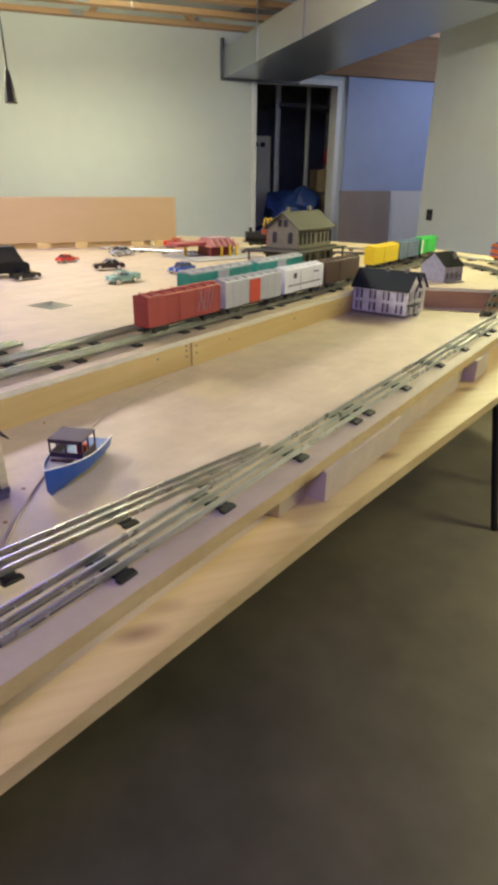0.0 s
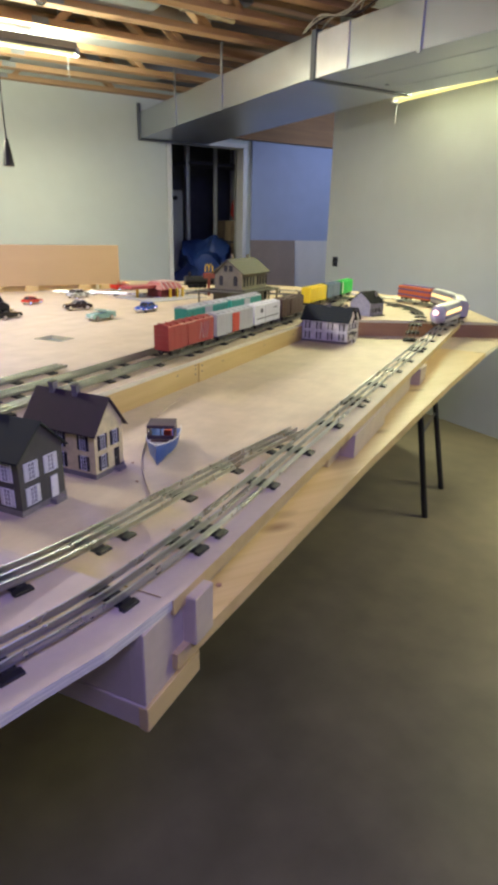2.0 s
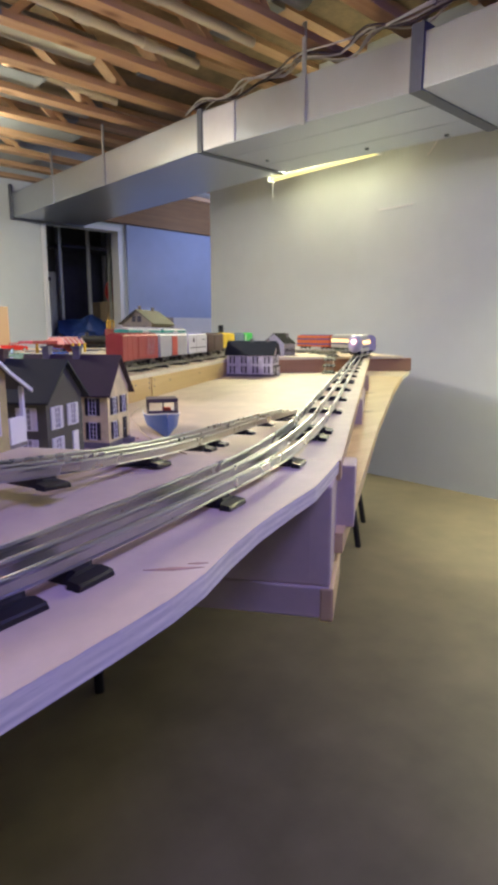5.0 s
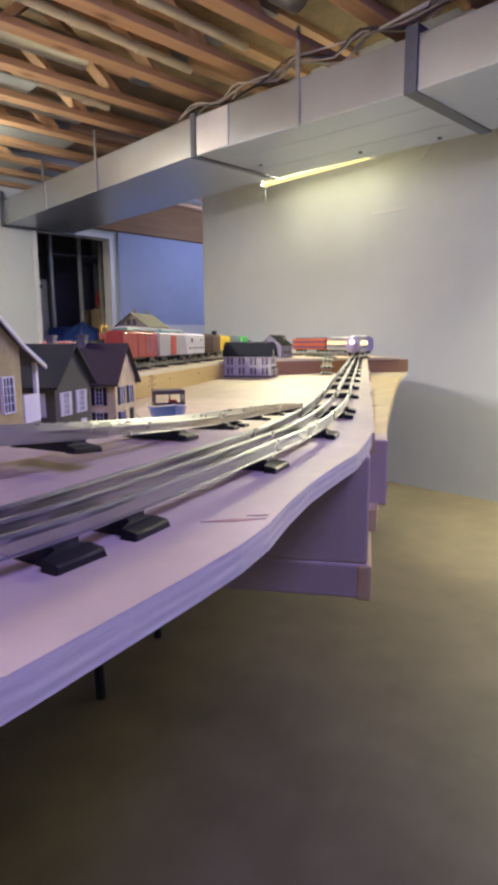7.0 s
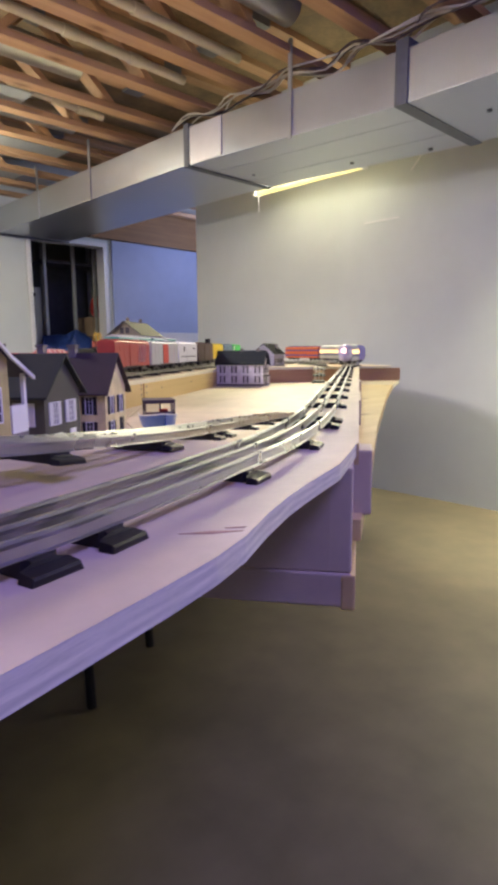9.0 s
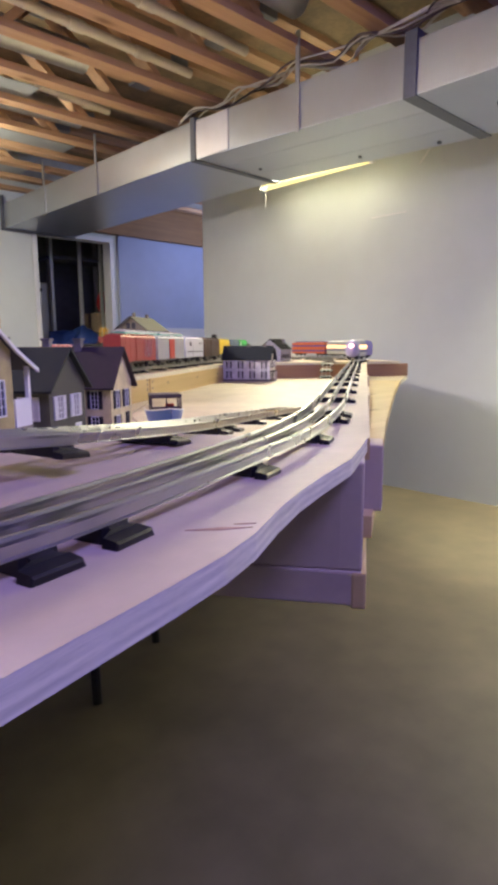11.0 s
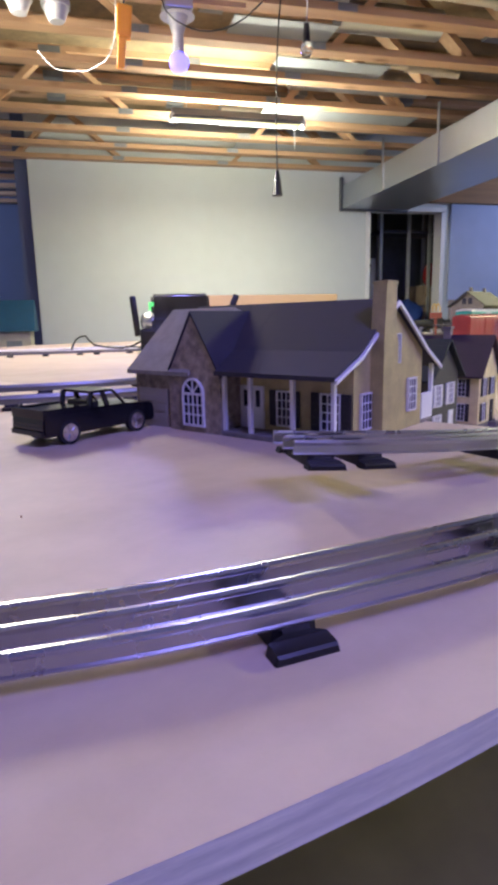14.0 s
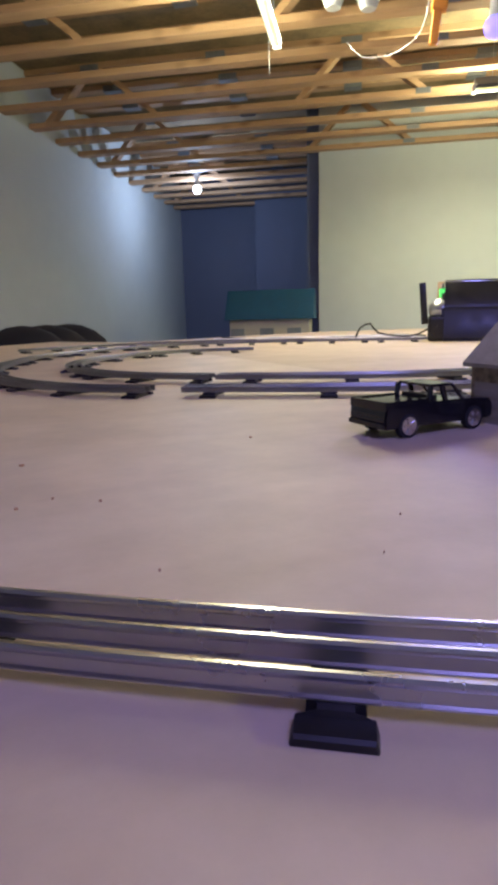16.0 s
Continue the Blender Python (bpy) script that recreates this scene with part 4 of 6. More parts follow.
prism(bm, [(GW0 - 0.002, 0.058 - 0.002 * k), (gm, 0.1145), (GW1 + 0.002, 0.058 - 0.002 * k), (GW1 + 0.002, 0.061 - 0.002 * k), (gm, 0.118), (GW0 - 0.002, 0.061 - 0.002 * k)],
      0.0, -GF + 0.0015, Matrix.Rotation(radians(90), 4, "X"))
part("gable_roof", bm, SLATE, h0)
window(h0, face("front", gm, GF - 0.0004, 0.008), 0.025, 0.029, WHITE, None, 4, 3, True)
bm = bmesh.new()
prism(bm, [(GF + 0.004, 0), (0.03, 0), (0.03, 0.1), (GF + 0.004, 0.058)], -LN - 0.004, GW0, M3)
part("garage_wall", bm, STONE, h0)
bm = bmesh.new()
prism(bm, [(GF - 0.003, 0.055), (-0.03, 0.118), (0.034, 0.096), (0.034, 0.1), (-0.03, 0.122), (GF - 0.003, 0.059)], -LN - 0.01, gm - 0.004, M3)
# same shingles as the main roof; the slope's warm light is in the colour
part("garage_roof", bm, shingle("lit_shingle", (0.3, 0.285, 0.23)), h0, "shingled roof slope, the light on it put into its lighter grey")
bm = bmesh.new()
box(bm, -LN + 0.002, GW0 - 0.006, GF + 0.002, GF + 0.005, 0, 0.04)
for z in (0.01, 0.02, 0.03):
    box(bm, -LN + 0.004, GW0 - 0.008, GF + 0.0012, GF + 0.003, z - 0.003, z + 0.003)
part("garage_door", bm, mat("beige_door", (0.36, 0.33, 0.27), 0.6, var=0.08, scale=40), h0)

# the station
sx, sy = -0.355, 1.175
STN = mat("station_stone", (0.13, 0.114, 0.08), 0.8, var=0.18, scale=50, bump=0.3)
STROOF = shingle("station_roof", (0.045, 0.043, 0.032))
st = thing("model_station", pose(sx, sy, TOP, 0, 0, ANG) @ Matrix.Scale(1.24, 4), "grey stone two-storey model railway station with a wide canopy", "model station")
part("lower_wall", B(-0.13, 0.13, -0.07, 0.07, 0, 0.055, bevel=0.001), STN, st)
bm = bmesh.new()
prism(bm, [(-0.2, -0.12), (0.16, -0.12), (0.16, 0.12), (-0.2, 0.12)], 0.052, 0.056)
box(bm, -0.14, 0.14, -0.085, 0.085, 0.056, 0.062)
part("canopy_roof", bm, STROOF, st, "wide grey platform canopy")
for xx in (-0.185, -0.05, 0.06, 0.15):
    for yy in (-0.108, 0.108):
        part("canopy_post", B(xx - 0.003, xx + 0.003, yy - 0.003, yy + 0.003, 0, 0.052), STN, st)
ub = part("upper_wall", gable_body(0.25, 0.13, 0.07, 0.048), STN, st)
ub.matrix_basis = pose(0, 0, 0.062)
ur = part("main_roof", gable_roof(0.25, 0.13, 0.07, 0.048, 0.012, 0.004), STROOF, st)
ur.matrix_basis = pose(0, 0, 0.062)
for i in range(8):
    window(st, face("front", -0.105 + 0.03 * i + (0.012 if i > 3 else 0), -0.065, 0.075), 0.011, 0.032, DKSHUT, None, 2, 3, True)
for yy in (-0.034, 0.0, 0.034):
    if yy:
        window(st, face("left", -0.125, yy, 0.078), 0.016, 0.028, DKSHUT, None, 2, 3, True)
for yy in (-0.012, 0.012):
    window(st, face("left", -0.125, yy, 0.135), 0.014, 0.022, DKSHUT, None, 2, 2)
for i in range(6):
    window(st, face("front", -0.1 + 0.04 * i, -0.07, 0.008), 0.014, 0.03, DKSHUT, None, 2, 3)
for xx in (-0.09, 0.06):
    part("chimney", B(xx - 0.006, xx + 0.006, -0.006, 0.006, 0.15, 0.2, bevel=0.001), STN, st)

# the red-roofed restaurant
REDROOF = mat("red_roof", (0.3, 0.05, 0.055), 0.5, var=0.15, scale=30)
YEL = mat("yellow_paint", (0.62, 0.4, 0.03), 0.5, var=0.08, scale=30)
rs = thing("model_restaurant", pose(-0.675, 1.525, TOP, 0, 0, 20) @ Matrix.Scale(0.85, 4), "small red model restaurant with pale roof ribs and yellow posts", "model building")
part("base_plate", B(-0.28, 0.2, -0.22, 0.16, 0, 0.006, bevel=0.001), mat("grey_base", (0.32, 0.31, 0.29), 0.8, var=0.15, scale=25), rs)
part("wall", B(-0.07, 0.09, -0.06, 0.08, 0.006, 0.058, bevel=0.001), mat("dark_red_wall", (0.2, 0.03, 0.03), 0.6, var=0.15, scale=40), rs)
bm = bmesh.new()
r = bmesh.ops.create_cone(bm, cap_ends=True, segments=4, radius1=0.15, radius2=0.085, depth=0.042,
                          matrix=Matrix.Translation((0.01, 0.01, 0.079)) @ Matrix.Rotation(radians(45), 4, "Z"))
part("roof", bm, REDROOF, rs, "red mansard roof")
PALE = mat("pale_rib", (0.42, 0.25, 0.25), 0.5, var=0.05, scale=30)
for i in range(5):
    f = -0.08 + 0.04 * i
    bm = bmesh.new()
    box(bm, 0.01 + f - 0.005, 0.01 + f + 0.005, -0.002, 0.002, -0.026, 0.028, m=Matrix.Translation((0, -0.078, 0.08)) @ Matrix.Rotation(radians(-47), 4, "X"))
    part("roof_rib", bm, PALE, rs)
part("roof_cap", B(-0.055, 0.075, -0.055, 0.075, 0.1, 0.106, bevel=0.002), PALE, rs)
for xx, yy in ((-0.02, -0.095), (0.09, -0.095), (0.04, -0.095), (-0.18, 0.05)):
    part("yellow_post", B(xx - 0.006, xx + 0.006, yy - 0.006, yy + 0.006, 0.006, 0.064), YEL, rs)
part("drive_canopy", B(-0.28, -0.06, -0.02, 0.1, 0.064, 0.082, bevel=0.002), REDROOF, rs, "red canopy")
sg = thing("sign_post", pose(-0.392, 1.507, TOP), "yellow double-arch sign on a dark red post", "sign")
part("post", B(-0.006, 0.006, -0.004, 0.004, 0, 0.13), BRICKRED, sg)
part("board", B(-0.035, 0.035, -0.005, 0.005, 0.1, 0.132, bevel=0.001), BRICKRED, sg)
for c in (-0.0115, 0.0115):
    bm = bmesh.new()
    pipe(bm, [(c - 0.0115 * math.cos(math.pi * i / 12), 0, 0.138 + 0.042 * math.sin(math.pi * i / 12) ** 0.7) for i in range(13)], 0.003, 6)
    part("arch", bm, YEL, sg, "yellow arch", True)

# ---- rolling stock ----
WHEEL = mat("dark_wheel", (0.05, 0.048, 0.045), 0.4, 0.7, 0.2, 60)


def bogie(parent, x):
    bm = bmesh.new()
    for s in (-1, 1):
        box(bm, x - 0.026, x + 0.026, s * 0.021 - 0.0025, s * 0.021 + 0.0025, 0.006, 0.016, bevel=0.001)
    box(bm, x - 0.008, x + 0.008, -0.021, 0.021, 0.008, 0.022)
    fr = part("bogie_frame", bm, BLACK, parent)
    for dx in (-0.018, 0.018):
        bm = bmesh.new()
        cyl(bm, (x + dx, -0.0185, 0.0095), (x + dx, -0.014, 0.0095), 0.0095, seg=14)
        cyl(bm, (x + dx, 0.014, 0.0095), (x + dx, 0.0185, 0.0095), 0.0095, seg=14)
        cyl(bm, (x + dx, -0.014, 0.0095), (x + dx, 0.014, 0.0095), 0.002, seg=6)
        part("wheelset", bm, WHEEL, fr, "", True)


def boxcar(u0, u1, v, body, label, door=None, roofm=None, marks=(), height=0.072):
    uc = (u0 + u1) / 2
    L = u1 - u0 - 0.012
    x, y = uv(uc, v)
    t = thing("boxcar", pose(x, y, TOP + 0.0167, 0, 0, ANG), label, "model boxcar", "model boxcars")
    h = L / 2
    bm = bmesh.new()
    w = 0.0245
    z0, z1 = 0.019, 0.019 + height
    prism(bm, [(-w, z0), (w, z0), (w, z1 - 0.004), (w - 0.002, z1 - 0.001), (0, z1 + 0.003), (-w + 0.002, z1 - 0.001), (-w, z1 - 0.004)], -h, h,
          Matrix(((0, 0, 1, 0), (1, 0, 0, 0), (0, 1, 0, 0), (0, 0, 0, 1))))
    part("body", bm, body, t)
    for i in range(9):
        xx = -h + 2 * h * i / 8
        if abs(xx) > 0.03:
            part("rib", B(xx - 0.0008, xx + 0.0008, -w - 0.0004, -w + 0.001, z0 + 0.002, z1 - 0.006), body, t)
    for k in range(4):
        z = z0 + 0.01 + k * (height - 0.022) / 3
        part("end_rib", B(-h - 0.001, -h + 0.001, -w + 0.004, w - 0.004, z - 0.0014, z + 0.0014), body, t)
    bm = bmesh.new()
    for i in range(7):
        xx = -h + 2 * h * (i + 0.5) / 7
        box(bm, xx - 0.001, xx + 0.001, -w + 0.001, w - 0.001, z1 - 0.0015, z1 + 0.0026)
    box(bm, -h, h, -0.006, 0.006, z1 + 0.003, z1 + 0.0045)
    part("roof_walk", bm, roofm or body, t)
    if roofm and roofm != body:
        bm = bmesh.new()
        prism(bm, [(-w - 0.0006, z1 - 0.006), (-w + 0.0016, z1 - 0.0005), (0, z1 + 0.0034), (w - 0.0016, z1 - 0.0005), (w + 0.0006, z1 - 0.006), (w - 0.002, z1 - 0.004), (0, z1 - 0.002), (-w + 0.002, z1 - 0.004)], -h - 0.0006, h + 0.0006,
              Matrix(((0, 0, 1, 0), (1, 0, 0, 0), (0, 1, 0, 0), (0, 0, 0, 1))))
        part("roof", bm, roofm, t, "pale roof sheet")
    for s in (-1, 1):
        d = part("door", B(-0.026, 0.026, s * w - 0.0016, s * w + 0.0016, z0 + 0.002, z1 - 0.007), door or body, t)
        part("door_track", B(-0.055, 0.055, s * w - 0.0024, s * w + 0.0024, z0 - 0.001, z0 + 0.0012), BLACK, d)
    part("underframe", B(-h + 0.006, h - 0.006, -0.012, 0.012, 0.012, 0.019), BLACK, t)
    for x0 in (-h + 0.042, h - 0.042):
        bogie(t, x0)
    for e in (-1, 1):
        part("coupler", B(e * (h + 0.003) - 0.007, e * (h + 0.003) + 0.007, -0.0035, 0.0035, 0.009, 0.016, bevel=0.001), BLACK, t)
    for mx, mz, mw, mh, mt in marks:
        part("marking", B(mx - mw / 2, mx + mw / 2, -w - 0.0019, -w - 0.0005, mz - mh / 2, mz + mh / 2), mt, t, "painted marking")
    return t


RED = mat("oxide_red_paint", (0.34, 0.045, 0.04), 0.45, var=0.1, scale=25)
GREYP = mat("silver_grey_paint", (0.42, 0.43, 0.44), 0.45, var=0.08, scale=25)
DOORRED = mat("bright_red_paint", (0.55, 0.06, 0.03), 0.45, var=0.08, scale=25)
WHITEP = mat("white_car_paint", (0.74, 0.74, 0.76), 0.4, var=0.05, scale=25)
BROWN = mat("brown_car_paint", (0.09, 0.05, 0.035), 0.5, var=0.12, scale=25)
TEALP = mat("teal_car_paint", (0.025, 0.26, 0.2), 0.45, var=0.1, scale=25)
YELP = mat("yellow_car_paint", (0.75, 0.55, 0.01), 0.45, var=0.08, scale=25)
BLUEP = mat("slate_blue_paint", (0.1, 0.15, 0.24), 0.45, var=0.12, scale=25)
GRNP = mat("green_car_paint", (0.03, 0.42, 0.06), 0.45, var=0.1, scale=25)
MARKW = mat("white_mark", (0.7, 0.7, 0.68), 0.5, var=0.05, scale=40)
MARKP = mat("faded_mark", (0.46, 0.27, 0.26), 0.5, var=0.1, scale=40)
MARKD = mat("dark_mark", (0.03, 0.03, 0.035), 0.5, var=0.05, scale=40)
VA, VBK = 0.649, 0.742
car = boxcar(-1.188, -0.908, VA, RED, "oxide red model boxcar with white slanted stripes")
for xx, tilt in ((0.05, 16), (0.068, 16), (0.06, -20), (0.082, 16), (0.096, 16)):
    bm = bmesh.new()
    box(bm, -0.001, 0.001, -0.0263, -0.0245, -0.026, 0.026, m=Matrix.Translation((xx, 0, 0.055)) @ Matrix.Rotation(radians(tilt), 4, "Y"))
    part("marking", bm, MARKP, car, "faded white slanted stripe")
boxcar(-0.896, -0.61, VA, GREYP, "silver grey model boxcar with a bright red door", DOORRED, GREYP)
boxcar(-0.6, -0.35, VA, WHITEP, "white model boxcar with a black line and round emblem", None, WHITEP,
       [(0.0, 0.04, 0.2, 0.003, MARKD), (-0.06, 0.068, 0.016, 0.016, MARKD), (0.07, 0.07, 0.03, 0.004, MARKD)])
boxcar(-0.338, -0.08, VA, BROWN, "dark brown model boxcar", None, BROWN)
boxcar(-0.93, -0.628, VBK, TEALP, "teal model boxcar with a pale grey roof", GREYP, GREYP, height=0.09)
boxcar(-0.61, -0.33, VBK, TEALP, "teal model boxcar with a wide grey door", GREYP, GREYP, height=0.09)
boxcar(0.23, 0.49, VBK - 0.01, YELP, "bright yellow model boxcar on the siding", None, YELP)
boxcar(0.5, 0.74, VBK - 0.01, BLUEP, "slate blue model boxcar", None, BLUEP)
boxcar(0.75, 0.98, VBK - 0.01, GRNP, "bright green model boxcar with a white end band", None, GRNP, [(-0.09, 0.055, 0.02, 0.06, MARKW)])


def path_at(path, s):
    run = 0.0
    for i in range(len(path) - 1):
        d = path[i + 1] - path[i]
        if run + d.length >= s:
            return path[i] + d * ((s - run) / d.length), math.degrees(math.atan2(d.y, d.x))
        run += d.length
    return path[-1], 0


# the lit passenger train on the far curve
far_path = smooth_path([(*uv(u, MAINV), TOP) for u in (-0.4, -0.2, 0.0)] + FAR, 0.02)
SILVER = mat("silver_coach", (0.6, 0.6, 0.62), 0.35, 0.75, 0.08, 20)
WIN_GLOW = mat("lit_coach_window", (0.9, 0.6, 0.3), 0.4, var=0, emit=(1.0, 0.52, 0.16), power=2.2)
ORANGE = mat("orange_engine_paint", (0.5, 0.1, 0.02), 0.4, var=0.08, scale=25)
NAVY = mat("navy_paint", (0.05, 0.05, 0.22), 0.4, var=0.08, scale=25)


def coach(s0, L, label, tail=False):
    p, a = path_at(far_path, s0 + L / 2)
    t = thing("passenger_coach", Matrix.Translation((p.x, p.y, TOP + 0.0167)) @ Matrix.Rotation(radians(a), 4, "Z"), label, "model coach", "passenger train")
    h = L / 2 - 0.004
    prof = [(-0.029, 0.014), (0.029, 0.014), (0.031, 0.05), (0.029, 0.068), (0.02, 0.08), (0.0, 0.085), (-0.02, 0.08), (-0.029, 0.068), (-0.031, 0.05)]
    bm = bmesh.new()
    x0 = -h + (0.05 if tail else 0)
    prism(bm, prof, x0, h, M3)
    part("body", bm, SILVER, t, "", True)
    if tail:
        bm = bmesh.new()
        ball(bm, (x0, 0, 0.047), 0.05, (1.0, 0.62, 0.76), 18)
        part("rounded_tail", bm, mat("lavender_silver", (0.52, 0.48, 0.66), 0.45, 0.0, 0.06, 20), t, "rounded silver tail", True)
        bm = bmesh.new()
        ball(bm, (x0 - 0.047, 0, 0.058), 0.0085)
        part("tail_lamp", bm, mat("lit_tail_lamp", (1, 0.6, 0.5), 0.4, var=0, emit=(1.0, 0.42, 0.3), power=7), t, "glowing tail lamp", True)
    for s in (-1, 1):
        part("stripe", B(x0, h, s * 0.0306 - 0.0008, s * 0.0306 + 0.0008, 0.032, 0.038), NAVY, t, "dark blue stripe")
        n = 9
        for i in range(n):
            xx = x0 + (h - x0) * (i + 0.6) / (n + 0.2)
            part("lit_window", B(xx - 0.009, xx + 0.009, s * 0.0305 - 0.0011, s * 0.0305 + 0.0011, 0.046, 0.06), WIN_GLOW, t)
    part("underframe", B(x0, h, -0.02, 0.02, 0.008, 0.014), BLACK, t)
    for xx in (-h + 0.07, h - 0.05):
        bogie(t, xx)
    return t


TAIL = 0.26
coach(TAIL, 0.3, "silver observation coach with a rounded tail and red tail lamp", True)
coach(TAIL + 0.31, 0.3, "silver passenger coach with lit orange windows")
coach(TAIL + 0.62, 0.3, "silver passenger coach with lit orange windows")
p, a = path_at(far_path, TAIL + 0.93 + 0.15)
en = thing("diesel_engine", Matrix.Translation((p.x, p.y, TOP + 0.0167)) @ Matrix.Rotation(radians(a), 4, "Z"), "orange and navy striped model diesel engine", "model engine", "passenger train")
part("body", B(-0.14, 0.14, -0.028, 0.028, 0.014, 0.078, bevel=0.006), ORANGE, en)
for z in (0.03, 0.058):
    part("stripe", B(-0.141, 0.141, -0.0288, 0.0288, z - 0.004, z + 0.004), NAVY, en)
part("cab_roof", B(-0.12, 0.12, -0.02, 0.02, 0.078, 0.084, bevel=0.002), NAVY, en)
for xx in (-0.09, 0.09):
    bogie(en, xx)

# the engine standing on the track behind the restaurant
sl = thing("steam_engine", pose(-0.26, 1.8, TOP + 0.0167, 0, 0, -8), "black model steam engine with tender", "model engine")
bm = bmesh.new()
cyl(bm, (-0.15, 0, 0.05), (0.03, 0, 0.05), 0.027, seg=18)
part("boiler", bm, BLACK, sl, "", True)
part("cab", B(0.03, 0.08, -0.03, 0.03, 0.018, 0.09, bevel=0.003), BLACK, sl)
bm = bmesh.new()
cyl(bm, (-0.12, 0, 0.07), (-0.12, 0, 0.098), 0.009, 0.011)
part("funnel", bm, BLACK, sl, "", True)
part("tender", B(0.09, 0.2, -0.029, 0.029, 0.016, 0.075, bevel=0.003), BLACK, sl)
part("running_board", B(-0.16, 0.08, -0.03, 0.03, 0.02, 0.026), BLACK, sl)
for xx in (-0.1, -0.04, 0.12, 0.17):
    bogie(sl, xx)

# ---- toy vehicles ----
CHROME = mat("chrome", (0.75, 0.75, 0.76), 0.12, 1.0, 0.03, 40)
TYRE = mat("tyre_rubber", (0.012, 0.012, 0.012), 0.8, var=0.2, scale=80)


def toy_car(x, y, deg, L, paint, label, kind="saloon", z=TOP, roofm=None):
    t = thing("toy_car", pose(x, y, z, 0, 0, deg), label, "toy car" if kind != "pickup" else "toy pickup", "toy vehicles")
    w, h, r = L * 0.2, L * 0.3, L * 0.086
    bm = bmesh.new()
    if kind == "pickup":
        prof = [(-0.5, 0.07), (0.5, 0.07), (0.505, 0.17), (0.48, 0.215), (0.2, 0.235), (-0.49, 0.235), (-0.505, 0.15)]
        cab = [(-0.1, 0.23), (0.22, 0.23), (0.12, 0.335), (-0.08, 0.34)]
    elif kind == "van":
        prof = [(-0.5, 0.07), (0.5, 0.07), (0.5, 0.22), (0.42, 0.26), (-0.5, 0.27)]
        cab = [(-0.49, 0.26), (0.4, 0.26), (0.28, 0.5), (-0.48, 0.5)]
    else:
        prof = [(-0.5, 0.08), (0.5, 0.07), (0.505, 0.15), (0.44, 0.2), (0.16, 0.225), (-0.36, 0.23), (-0.5, 0.2)]
        cab = [(-0.36, 0.225), (0.18, 0.225), (0.04, 0.33), (-0.22, 0.335)]
    prism(bm, [(a * L, b * L) for a, b in prof], -w, w, Matrix(((1, 0, 0, 0), (0, 0, -1, 0), (0, 1, 0, 0), (0, 0, 0, 1))))
    bmesh.ops.bevel(bm, geom=list(bm.edges), offset=L * 0.012, segments=2, affect="EDGES")
    if kind == "pickup":
        box(bm, -0.49 * L, -0.12 * L, -w * 0.98, -w * 0.86, 0.2 * L, 0.262 * L)
        box(bm, -0.49 * L, -0.12 * L, w * 0.86, w * 0.98, 0.2 * L, 0.262 * L)
        box(bm, -0.5 * L, -0.47 * L, -w * 0.98, w * 0.98, 0.2 * L, 0.262 * L)
    part("body", bm, paint, t)
    bm = bmesh.new()
    prism(bm, [(a * L, b * L) for a, b in cab], -w * 0.84, w * 0.84, Matrix(((1, 0, 0, 0), (0, 0, -1, 0), (0, 1, 0, 0), (0, 0, 0, 1))))
    if kind == "pickup":
        bm.free()
        part("bed_cover", B(-0.48 * L, -0.11 * L, -w * 0.86, w * 0.86, 0.2 * L, 0.252 * L, bevel=L * 0.006), paint, t, "glossy flat bed cover")
        part("seat", B(-0.07 * L, 0.0, -w * 0.75, w * 0.75, 0.225 * L, 0.275 * L, bevel=L * 0.01), BLACK, t)
        bm = bmesh.new()
        ring = [(0.085 * L + L * 0.02 * math.cos(a), w * 0.4 + L * 0.028 * math.sin(a), 0.26 * L + L * 0.02 * math.sin(a) * 0) for a in [i * math.pi / 6 for i in range(13)]]
        pipe(bm, ring, L * 0.004, 5)
        part("steering_wheel", bm, BLACK, t)
    else:
        part("cabin_glass", bm, GLASS_DARK, t)
    (ax, az), (bx, bz) = cab[3], cab[2]
    part("cabin_roof", B(ax * L, bx * L, -w * 0.85, w * 0.85, az * L - 0.001, az * L + L * 0.012, bevel=L * 0.004), roofm or paint, t)
    for px, pz, qx, qz in ((cab[0][0], cab[0][1], ax, az), (cab[1][0], cab[1][1], bx, bz), ((cab[0][0] + cab[1][0]) / 2, cab[0][1], (ax + bx) / 2, az)):
        for s in (-1, 1):
            bm = bmesh.new()
            pipe(bm, [(px * L, s * w * 0.845, pz * L), (qx * L, s * w * 0.845, qz * L)], L * (0.02 if kind == "pickup" and px < 0.1 else 0.011), 6)
            part("cabin_pillar", bm, roofm or paint, t)
    for xx in (-0.3, 0.31):
        for s in (-1, 1):
            bm = bmesh.new()
            cyl(bm, (xx * L, s * w * 0.78, r), (xx * L, s * w * 1.02, r), r, seg=18)
            ty = part("wheel", bm, TYRE, t, "", True)
            bm = bmesh.new()
            cyl(bm, (xx * L, s * w * 1.02, r), (xx * L, s * w * 1.05, r), r * 0.74, seg=16)
            for k in range(5):
                aa = 2 * math.pi * k / 5
                box(bm, -r * 0.6, 0, -r * 0.1, r * 0.1, -r * 0.08, r * 0.08, m=Matrix.Translation((xx * L, s * w * 1.06, r)) @ Matrix.Rotation(aa, 4, "Y"))
            part("rim", bm, CHROME, ty, "chrome rim")
    part("front_bumper", B(0.49 * L, 0.52 * L, -w * 0.95, w * 0.95, 0.08 * L, 0.115 * L, bevel=L * 0.006), CHROME, t)
    part("rear_bumper", B(-0.52 * L, -0.49 * L, -w * 0.95, w * 0.95, 0.08 * L, 0.115 * L, bevel=L * 0.006), paint if paint == PBLACK else CHROME, t)
